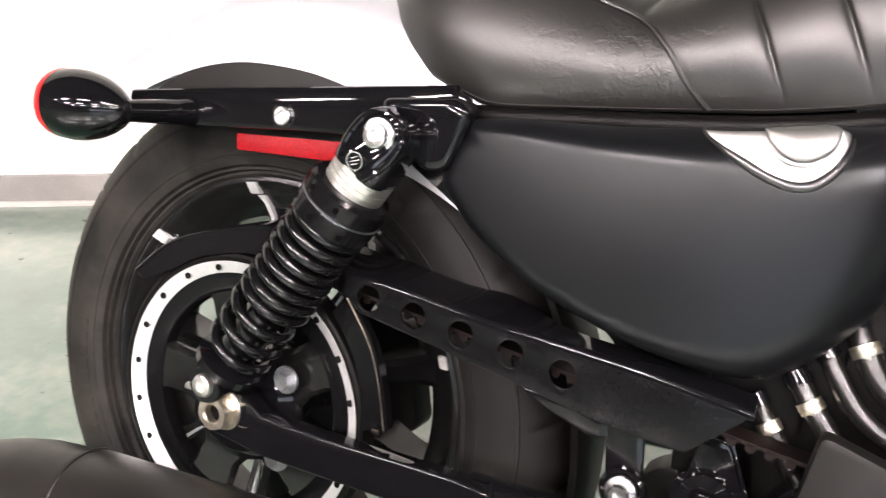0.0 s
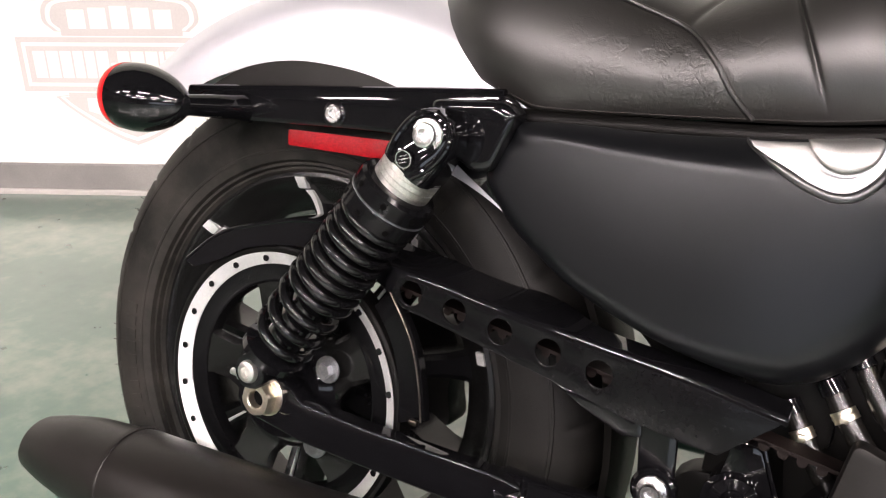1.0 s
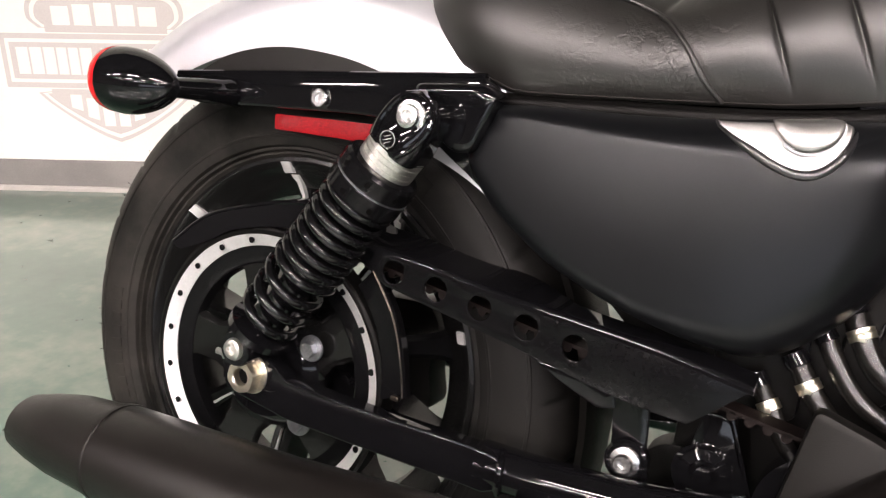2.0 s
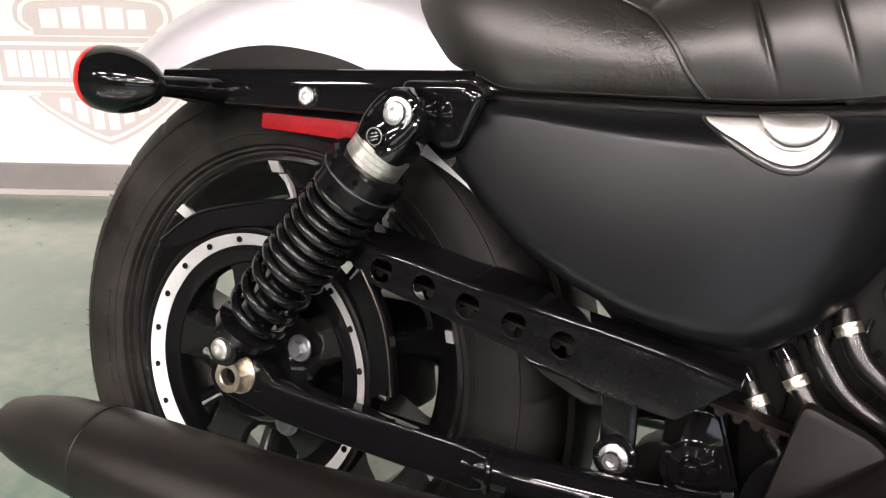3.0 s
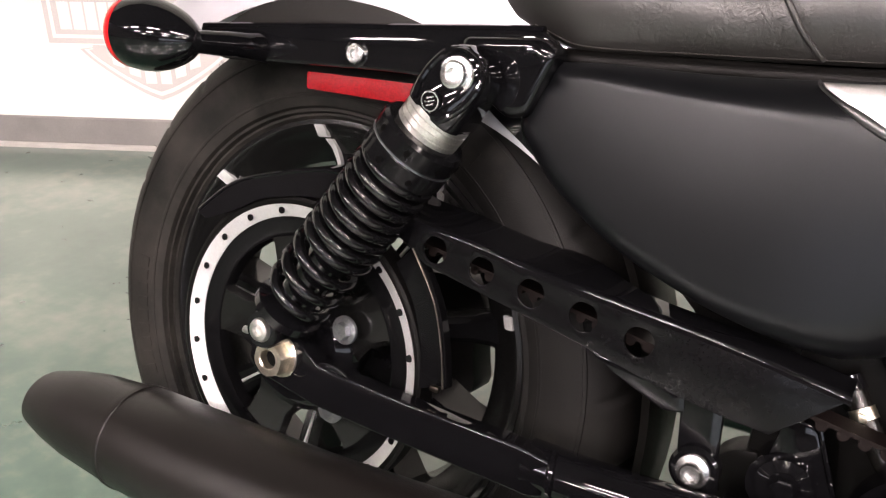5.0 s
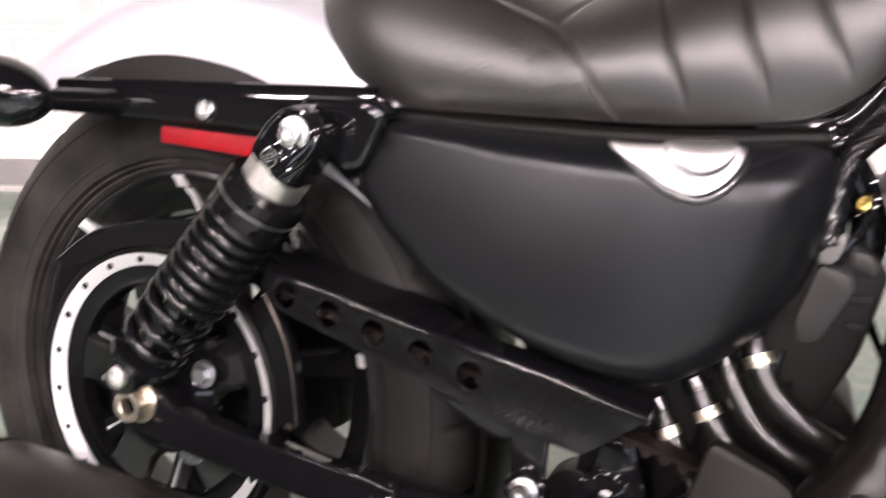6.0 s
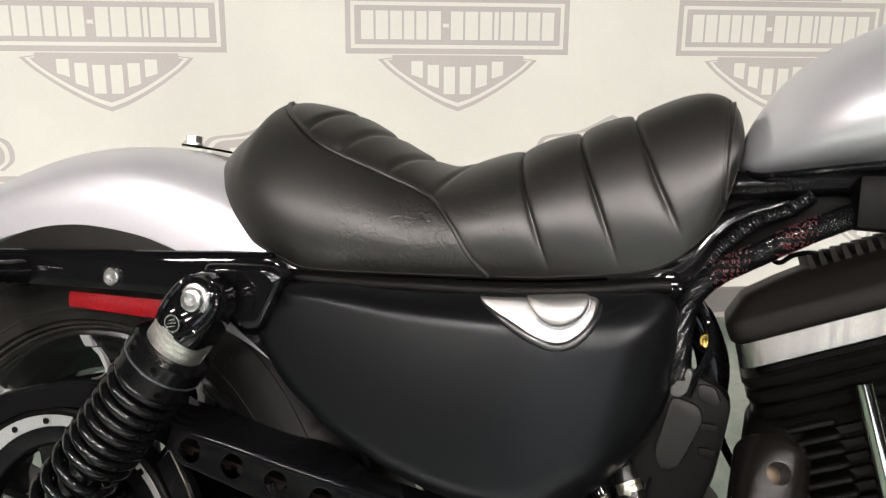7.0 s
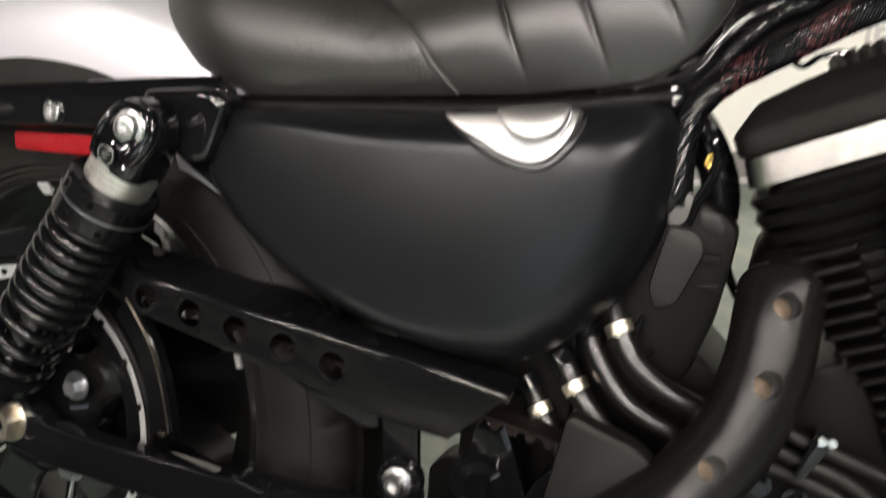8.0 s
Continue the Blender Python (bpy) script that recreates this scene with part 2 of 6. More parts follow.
def floor_material():
    """Green sealed concrete with pale worn clouds."""
    m = bpy.data.materials.new("green_sealed_concrete")
    m.use_nodes = True
    nt = m.node_tree
    b = nt.nodes["Principled BSDF"]
    b.inputs["Coat Weight"].default_value = 1.0
    b.inputs["Coat IOR"].default_value = 1.7
    b.inputs["Coat Roughness"].default_value = 0.17
    tc = nt.nodes.new("ShaderNodeTexCoord")
    big = nt.nodes.new("ShaderNodeTexNoise")
    big.inputs["Scale"].default_value = 2.2
    big.inputs["Detail"].default_value = 7
    big.inputs["Roughness"].default_value = 0.62
    fine = nt.nodes.new("ShaderNodeTexNoise")
    fine.inputs["Scale"].default_value = 26
    fine.inputs["Detail"].default_value = 6
    for n in (big, fine):
        nt.links.new(tc.outputs["Object"], n.inputs["Vector"])
    add = nt.nodes.new("ShaderNodeMath")
    add.operation = "MULTIPLY_ADD"
    add.inputs[1].default_value = 0.35
    nt.links.new(fine.outputs["Fac"], add.inputs[0])
    nt.links.new(big.outputs["Fac"], add.inputs[2])
    ramp = nt.nodes.new("ShaderNodeValToRGB")
    e = ramp.color_ramp.elements
    e[0].position, e[0].color = 0.45, (0.020, 0.075, 0.050, 1)
    e[1].position, e[1].color = 0.92, (0.21, 0.235, 0.185, 1)
    mid = e.new(0.66)
    mid.color = (0.055, 0.120, 0.085, 1)
    nt.links.new(add.outputs[0], ramp.inputs["Fac"])
    nt.links.new(ramp.outputs["Color"], b.inputs["Base Color"])
    rr = nt.nodes.new("ShaderNodeMapRange")
    rr.inputs["To Min"].default_value = 0.22
    rr.inputs["To Max"].default_value = 0.40
    nt.links.new(fine.outputs["Fac"], rr.inputs["Value"])
    nt.links.new(rr.outputs["Result"], b.inputs["Roughness"])
    bp = nt.nodes.new("ShaderNodeBump")
    bp.inputs["Strength"].default_value = 0.06
    bp.inputs["Distance"].default_value = 0.004
    nt.links.new(big.outputs["Fac"], bp.inputs["Height"])
    nt.links.new(bp.outputs["Normal"], b.inputs["Normal"])
    return m


FLOOR = floor_material()
BANNER = material("printed_wall_vinyl", (0.70, 0.70, 0.64), 0.55, grain=0.02, grain_scale=200, stain=0.05, stain_scale=2.5, bump=0.04, bump_scale=120)
PRINT = material("taupe_print", (0.480, 0.454, 0.436), 0.55, grain=0.04, grain_scale=200, stain=0.06, stain_scale=3)
DARK = material("dark_grey_ceiling_paint", (0.024, 0.022, 0.020), 0.8, grain=0.05, stain=0.08, stain_scale=2)
GREYCAP = material("pale_grey_plastic", (0.050, 0.049, 0.047), 0.45, grain=0.1, grain_scale=900, stain=0.15, bump=0.1, bump_scale=1200)
GREY = material("mid_grey_wall_paint", (0.022, 0.020, 0.017), 0.7, grain=0.04, stain=0.06, stain_scale=2)
PAINT = material("white_wall_paint", (0.78, 0.77, 0.74), 0.7, grain=0.03, stain=0.04, stain_scale=2)
KICK = material("grey_vinyl_base", (0.20, 0.19, 0.18), 0.45, grain=0.08, stain=0.15, stain_scale=6)
CAULK = material("pale_floor_strip", (0.40, 0.38, 0.355), 0.5, grain=0.05, stain=0.1)


# ---- mesh helpers ----
def finish(bm, name, mat, sharp=32.0, smooth=True):
    me = bpy.data.meshes.new(name)
    bmesh.ops.recalc_face_normals(bm, faces=bm.faces[:])
    bm.to_mesh(me)
    bm.free()
    me.materials.append(mat)
    if smooth:
        me.polygons.foreach_set("use_smooth", [True] * len(me.polygons))
        me.set_sharp_from_angle(angle=radians(sharp))
    return me


def part(name, bm, mat, parent, label="", sharp=32.0):
    """One mesh object under a thing or under one of its parts, in the thing's own axes."""
    ob = new(name, finish(bm, name, mat, sharp))
    ob.parent = parent
    if label:
        tagged(ob, label)
    return ob


def spline(pts, n=8):
    """Smooth line through the given points."""
    P = [Vector(p) for p in pts]
    P = [2 * P[0] - P[1]] + P + [2 * P[-1] - P[-2]]
    out = []
    for i in range(1, len(P) - 2):
        a, b, c, d = P[i - 1:i + 3]
        for k in range(n):
            t = k / n
            out.append(0.5 * (2 * b + (c - a) * t + (2 * a - 5 * b + 4 * c - d) * t * t + (3 * b - a - 3 * c + d) * t ** 3))
    out.append(P[-2])
    return out


def add_rings(bm, rings, close=True, cap=True):
    """Skin between rings of equal count."""
    vs = [[bm.verts.new(p) for p in r] for r in rings]
    n = len(rings[0])
    for a, b in zip(vs, vs[1:]):
        for i in range(n if close else n - 1):
            bm.faces.new((a[i], a[(i + 1) % n], b[(i + 1) % n], b[i]))
    if cap and close:
        bm.faces.new(vs[0])
        bm.faces.new(vs[-1])
    return vs


def add_tube(bm, pts, radius, seg=14, cap=True, flat=1.0):
    """Round tube along a line; radius is a number or one per point."""
    P = [Vector(p) for p in pts]
    up = Vector((0, 1, 0.01)).normalized()
    rings = []
    for i, p in enumerate(P):
        d = (P[min(i + 1, len(P) - 1)] - P[max(i - 1, 0)]).normalized()
        s = d.cross(up).normalized()
        u = s.cross(d).normalized()
        r = radius[i] if isinstance(radius, (list, tuple)) else radius
        rings.append([p + r * (math.cos(a) * s + flat * math.sin(a) * u) for a in (2 * math.pi * k / seg for k in range(seg))])
    return add_rings(bm, rings, cap=cap)


def tube(pts, radius, seg=14, n=8, smooth=True, flat=1.0):
    bm = bmesh.new()
    add_tube(bm, spline(pts, n) if smooth and len(pts) > 2 else pts, radius, seg, flat=flat)
    return bm


def add_lathe(bm, profile, origin, axis=(0, 1, 0), seg=64, closed=False):
    """Turn a profile of (radius, along) round an axis."""
    a = Vector(axis).normalized()
    s = a.cross(Vector((0, 0, 1)) if abs(a.z) < 0.9 else Vector((1, 0, 0))).normalized()
    u = s.cross(a)
    O = Vector(origin)
    rings = []
    for k in range(seg):
        t = 2 * math.pi * k / seg
        d = math.cos(t) * s + math.sin(t) * u
        rings.append([O + r * d + h * a for r, h in profile])
    vs = [[bm.verts.new(p) for p in r] for r in rings]
    n = len(profile)
    for i in range(seg):
        A, B = vs[i], vs[(i + 1) % seg]
        for j in range(n if closed else n - 1):
            bm.faces.new((A[j], A[(j + 1) % n], B[(j + 1) % n], B[j]))
    bmesh.ops.remove_doubles(bm, verts=bm.verts[:], dist=1e-6)
    return bm


def lathe(profile, origin, axis=(0, 1, 0), seg=64, closed=False):
    return add_lathe(bmesh.new(), profile, origin, axis, seg, closed)


def rounded(pts, r, n=4):
    """Round the corners of a closed outline of 2D points."""
    out = []
    m = len(pts)
    for i in range(m):
        p, a, b = Vector(pts[i]), Vector(pts[i - 1]), Vector(pts[(i + 1) % m])
        la, lb = (a - p).length, (b - p).length
        k = min(r, la * 0.45, lb * 0.45)
        p0, p1 = p + (a - p).normalized() * k, p + (b - p).normalized() * k
        for j in range(n + 1):
            t = j / n
            out.append(tuple((1 - t) ** 2 * p0 + 2 * t * (1 - t) * p + t * t * p1))
    return out


def plate(outline, y0, y1, holes=(), bevel=0.0, place=None):
    """Flat piece: an outline in x, z with real holes, from y0 to y1. place maps (x, z, y) to a point."""
    place = place or (lambda x, z, y: (x, y, z))
    bm = bmesh.new()
    edges = []
    for loop in (outline, *holes):
        vs = [bm.verts.new((x, y0, z)) for x, z in loop]
        edges += [bm.edges.new((vs[i], vs[(i + 1) % len(vs)])) for i in range(len(vs))]
    bmesh.ops.triangle_fill(bm, use_beauty=True, use_dissolve=False, edges=edges)
    ext = bmesh.ops.extrude_face_region(bm, geom=bm.faces[:])
    for v in ext["geom"]:
        if isinstance(v, bmesh.types.BMVert):
            v.co.y = y1
    bmesh.ops.recalc_face_normals(bm, faces=bm.faces[:])
    if bevel:
        rim = [e for e in bm.edges if len(e.link_faces) == 2 and e.calc_face_angle(0) > 0.9]
        bmesh.ops.bevel(bm, geom=rim, offset=bevel, segments=2, affect="EDGES", profile=0.6)
    for v in bm.verts:
        v.co = Vector(place(v.co.x, v.co.z, v.co.y))
    return bm


def circle(x, z, r, n=20):
    return [(x + r * math.cos(2 * math.pi * k / n), z + r * math.sin(2 * math.pi * k / n)) for k in range(n)]


def box(x0, x1, y0, y1, z0, z1, bevel=0.004):
    bm = bmesh.new()
    bmesh.ops.create_cube(bm, size=1)
    for v in bm.verts:
        v.co = Vector(((x0 + x1) / 2 + v.co.x * (x1 - x0), (y0 + y1) / 2 + v.co.y * (y1 - y0), (z0 + z1) / 2 + v.co.z * (z1 - z0)))
    if bevel:
        bmesh.ops.bevel(bm, geom=bm.edges[:], offset=bevel, segments=2, affect="EDGES", profile=0.6)
    return bm


def hexagon(bm, origin, r, h, axis=(0, -1, 0), hole=0.0, turn=0.0):
    a = Vector(axis).normalized()
    s = a.cross(Vector((0, 0, 1)) if abs(a.z) < 0.9 else Vector((1, 0, 0))).normalized()
    u = s.cross(a)
    O = Vector(origin)
    ring = lambda rad, q, soft=0.0: [O + q * a + rad * (1 - soft) * (math.cos(t) * s + math.sin(t) * u) for t in (turn + math.pi * k / 3 for k in range(6))]
    rings = [ring(r, 0), ring(r, h * 0.88), ring(r * 0.93, h)]
    if hole:
        rings += [ring(hole, h), ring(hole, h * 0.25)]
    add_rings(bm, rings)
    return bm


def hex_bolt(parent, name, at, r, h=0.008, mat=None, washer=0.0, axis=(0, -1, 0), label="", turn=0.3):
    bm = bmesh.new()
    base = Vector(at)
    if washer:
        add_lathe(bm, [(0, 0), (washer, 0), (washer, 0.0022), (washer * 0.96, 0.003), (0, 0.003)], at, axis, 36)
        base = base + Vector(axis).normalized() * 0.003
    hexagon(bm, base, r, h, axis, 0, turn)
    return part(name, bm, mat or CHROME, parent, label, 25)


def lerp_table(table, x):
    for (x0, v0), (x1, v1) in zip(table, table[1:]):
        if x <= x1:
            t = max(0.0, min(1.0, (x - x0) / (x1 - x0)))
            return v0 + (v1 - v0) * t
    return table[-1][1]


def smooth_table(table, n=14):
    """The same table with a smooth run between its rows."""
    return [(p.x, p.y) for p in spline([(a, b, 0) for a, b in table], n)]


def ramp01(v, a, b):
    t = max(0.0, min(1.0, (v - a) / (b - a)))
    return t * t * (3 - 2 * t)


# ---- the room ----
WALL_Y, WALL_SLOPE = 1.7258, 0.4892
WN = math.hypot(1, WALL_SLOPE)
WDIR = Vector((1 / WN, WALL_SLOPE / WN, 0))
WOUT = Vector((WALL_SLOPE / WN, -1 / WN, 0))     # out of the wall, into the room
WFOOT = Vector((0, WALL_Y, 0))


def on_wall(u, h, out=0.0):
    return WFOOT + WDIR * u + WOUT * out + Vector((0, 0, h))


def slab(name, corners, thick, mat, label, category):
    """A flat piece of the setting, thickened away from the room."""
    bm = bmesh.new()
    a = [bm.verts.new(c) for c in corners]
    n = (Vector(corners[1]) - Vector(corners[0])).cross(Vector(corners[2]) - Vector(corners[0])).normalized()
    b = [bm.verts.new(Vector(c) - n * thick) for c in corners]
    bm.faces.new(a)
    bm.faces.new(b[::-1])
    for i in range(len(a)):
        j = (i + 1) % len(a)
        bm.faces.new((a[i], b[i], b[j], a[j]))
    ob = new(name, finish(bm, name, mat, smooth=False))
    return tagged(ob, label, category, kind="structure")


U0, U1, DEEP, HIGH = -10.0, 9.0, 14.0, 3.4
c0, c1 = on_wall(U0, 0), on_wall(U1, 0)
d0, d1 = c0 + WOUT * DEEP, c1 + WOUT * DEEP
Z = Vector((0, 0, HIGH))
slab("floor", [d0, d1, c1, c0], 0.1, FLOOR, "polished green concrete floor with pale worn clouds", "floor")
slab("ceiling", [c0 + Z, c1 + Z, d1 + Z, d0 + Z], 0.1, DARK, "plain dark grey showroom ceiling", "ceiling")
slab("wall_north", [c0, c1, c1 + Z, c0 + Z], 0.1, BANNER, "pale wall covered with printed repeating shield emblems", "wall")
WIN = (-6.0, 5.0, 0.62, 2.40)


def south(u, h, out=0.0):
    """A place on the wall behind the camera; out runs away from the room."""
    return on_wall(u, h, DEEP + out)


def window_wall():
    bm = bmesh.new()
    a, b, c, d = WIN
    loops = [[(U0, 0), (U1, 0), (U1, HIGH), (U0, HIGH)], [(a, c), (b, c), (b, d), (a, d)]]
    faces = []
    for out in (0.0, 0.15):
        vs = [[bm.verts.new(south(u, h, out)) for u, h in lp] for lp in loops]
        es = [bm.edges.new((v[k], v[(k + 1) % 4])) for v in vs for k in range(4)]
        bmesh.ops.triangle_fill(bm, use_beauty=True, edges=es)
        faces.append(vs)
    for lp0, lp1 in zip(*faces):
        for k in range(4):
            bm.faces.new((lp0[k], lp0[(k + 1) % 4], lp1[(k + 1) % 4], lp1[k]))
    tagged(new("wall_south", finish(bm, "wall_south", GREY, smooth=False)), "plain dark painted wall around a shop window", "wall", kind="structure")
    win = tagged(new("window_1"), "wide shop window with dark metal frame", "window", kind="structure")

    def bar(name, u0, u1, h0, h1):
        bm2 = bmesh.new()
        add_rings(bm2, [[south(u, h, o) for h, o in ((h0, 0.03), (h1, 0.03), (h1, 0.10), (h0, 0.10))] for u in (u0, u1)])
        part(name, bm2, GLOSS, win)
    w = 0.05
    bar("window_frame", a, b, c, c + w)
    bar("window_frame", a, b, d - w, d)
    for k in range(4):
        u = a + (b - a - w) * k / 3
        bar("mullion", u, u + w, c + w, d - w)
    bm2 = bmesh.new()
    bm2.faces.new([bm2.verts.new(p) for p in (south(a - 1.5, -0.3, 0.9), south(b + 1.5, -0.3, 0.9), south(b + 1.5, HIGH + 0.4, 0.9), south(a - 1.5, HIGH + 0.4, 0.9))])
    tagged(new("backdrop", finish(bm2, "backdrop", DAYLIGHT, smooth=False)), "pale overcast daylight outside the window", "backdrop", kind="structure")


DAYLIGHT = emitter("overcast_daylight", (0.74, 0.86, 1.0), 1.3)
window_wall()
slab("wall_west", [d0, c0, c0 + Z, d0 + Z], 0.1, GREY, "plain dark painted wall", "wall")
slab("wall_east", [c1, d1, d1 + Z, c1 + Z], 0.1, GREY, "plain dark painted wall", "wall")


def wall_strip(name, h0, h1, out, mat, label):
    bm = bmesh.new()
    pts = [(0.0005, h0), (out, h0), (out, h1 - 0.004), (out - 0.003, h1), (0.0005, h1)]
    add_rings(bm, [[on_wall(u, h, o) for o, h in pts] for u in (U0, U1)])
    return tagged(new(name, finish(bm, name, mat)), label, "baseboard", kind="structure")


wall_strip("baseboard", 0.016, 0.095, 0.010, KICK, "dark grey vinyl baseboard along the wall")
wall_strip("trim", 0.0, 0.0155, 0.016, CAULK, "pale strip at the foot of the wall")


# ---- printed emblems on the wall ----
def curve2(pts, n=6):
    return [(p.x, p.y) for p in spline([(a, b, 0) for a, b in pts], n)]


def emblem_mesh():
    """Shield with a crossing bar, in layers of print; the lettering is left as plain pale blocks."""
    bm = bmesh.new()

    def flat(outline, layer, pale=False):
        y = -0.00012 * layer
        vs = [bm.verts.new((x, y, z)) for x, z in outline]
        es = [bm.edges.new((vs[k], vs[(k + 1) % len(vs)])) for k in range(len(vs))]
        got = bmesh.ops.triangle_fill(bm, use_beauty=True, edges=es)
        for f in got["geom"]:
            if isinstance(f, bmesh.types.BMFace):
                f.material_index = 1 if pale else 0
                f.normal_update()
                if f.normal.y > 0:
                    f.normal_flip()

    def rect(x0, x1, z0, z1, layer, pale=False):
        flat([(x0, z0), (x1, z0), (x1, z1), (x0, z1)], layer, pale)

    right = curve2([(0.225, -0.092), (0.19, -0.125), (0.12, -0.175), (0.05, -0.215), (0.0, -0.235)])
    low = [(-0.185, -0.087), (0.185, -0.087)] + right + [(-x, z) for x, z in right[-2::-1]]
    low = low[::-1]
    edge = curve2([(0.195, 0.092), (0.225, 0.125), (0.205, 0.178), (0.10, 0.195), (0.0, 0.242)])
    top = edge + [(-x, z) for x, z in edge[-2::-1]]
    shrink = lambda pts, k, cz: [(x * (1 - k), cz + (z - cz) * (1 - 1.6 * k)) for x, z in pts]
    for shape, cz, open_end in ((low, -0.105, -0.080), (top, 0.115, 0.080)):
        flat(shape, 1)
        flat(shrink(shape, 0.060, cz), 2, True)
        flat(shrink(shape, 0.115, cz), 3)
        inner = [x for x, z in shrink(shape, 0.115, cz) if abs(z - open_end) < 0.03]
        rect(min(inner) * 0.93, max(inner) * 0.93, min(open_end, open_end * 1.35), max(open_end, open_end * 1.35), 3.5)
    for k in range(6):
        x0 = -0.132 + k * 0.0455
        mid = abs(x0 + 0.018) / 0.135
        high, deep = 0.090 + 0.022 * (1 - mid ** 2), 0.128 + 0.062 * (1 - mid ** 1.7)
        flat([(x0, -deep + 0.010 * (k < 2)), (x0 + 0.032, -deep + 0.010 * (k > 3)), (x0 + 0.032, -high), (x0, -high)], 4, True)
    for k in range(5):
        x0 = -0.150 + k * 0.062
        rise = 0.010 * (1 - abs(k - 2) / 2)
        flat([(x0, 0.100), (x0 + 0.050, 0.100), (x0 + 0.050, 0.152 + rise), (x0, 0.152 + rise)], 4, True)
    rect(-0.3135, 0.3135, -0.077, 0.077, 5)
    rect(-0.2985, 0.2985, -0.062, 0.062, 6, True)
    rect(-0.288, 0.288, -0.052, 0.052, 7)
    widths = [0.034, 0.034, 0.032, 0.028, 0.028, 0.034, 0.016, 0.034, 0.036, 0.034, 0.012, 0.034, 0.032, 0.034, 0.034]
    gap = (0.54 - sum(widths)) / (len(widths) - 1)
    x = -0.27
    for k, w in enumerate(widths):
        h = 0.005 if k == 6 else 0.038
        rect(x, x + w, -h, h, 8, True)
        x += w + gap
    me = bpy.data.meshes.new("emblem")
    bm.to_mesh(me)
    bm.free()
    me.materials.append(PRINT)
    me.materials.append(BANNER)
    return me


EMBLEM = emblem_mesh()
facing = Matrix(((WDIR.x, -WOUT.x, 0, 0), (WDIR.y, -WOUT.y, 0, 0), (0, 0, 1, 0), (0, 0, 0, 1)))
wall_ob = bpy.data.objects["wall_north"]
for row in range(6):
    h = 0.388 + 0.4865 * row
    shift = 0.287 if row % 2 == 0 else -0.169
    for k in range(-5, 6):
        u = shift + 0.946 * k
        if U0 + 0.4 < u < U1 - 0.4:
            ob = new("printed_emblem", EMBLEM)
            ob.parent = wall_ob
            ob.matrix_basis = Matrix.Translation(on_wall(u, h, 0.0006)) @ facing


# ---- ceiling lamps ----
LAMP = emitter("lamp_glow", (1.0, 0.932, 0.895), LAMP_POWER)


def tube_light():
    """Linear ceiling fitting that runs along the wall: a shallow white tray with a glowing diffuser."""
    across = Matrix(((WDIR.x, WOUT.x, 0, 0), (WDIR.y, WOUT.y, 0, 0), (0, 0, 1, 0), (0, 0, 0, 1)))
    tray = box(-0.63, 0.63, -0.085, 0.085, -0.055, 0.0, 0.008)
    tray.transform(across)
    body = tagged(new("ceiling_lamp", finish(tray, "ceiling_lamp", PAINT)), "long white ceiling lamp, lit", "ceiling lamp", "ceiling lamps")
    glass = box(-0.60, 0.60, -0.062, 0.062, -0.068, -0.050, 0.006)
    glass.transform(across)
    part("diffuser", glass, LAMP, body, "glowing long diffuser")
    return body


lamp = tube_light()
lamp.location = on_wall(-7.6, HIGH, 4.8)
for row, out in enumerate((4.8, 7.0, 9.6)):
    for k in range(5):
        if row or k:
            copy_thing(lamp, Matrix.Translation(on_wall(-7.6 + 2.4 * k + (0.7 if row % 2 else 0.0), HIGH, out)))


# ---- the motorcycle ----
bike = new("motorcycle")
bike.location = (0, 0, 0.014)
bike.rotation_euler = (radians(-LEAN_DEG), 0, 0)
tagged(bike, "black cruiser motorcycle with silver tank and fender, leaning on its stand", "motorcycle")
AX = (0.0, 0.0, 0.31)     # rear axle


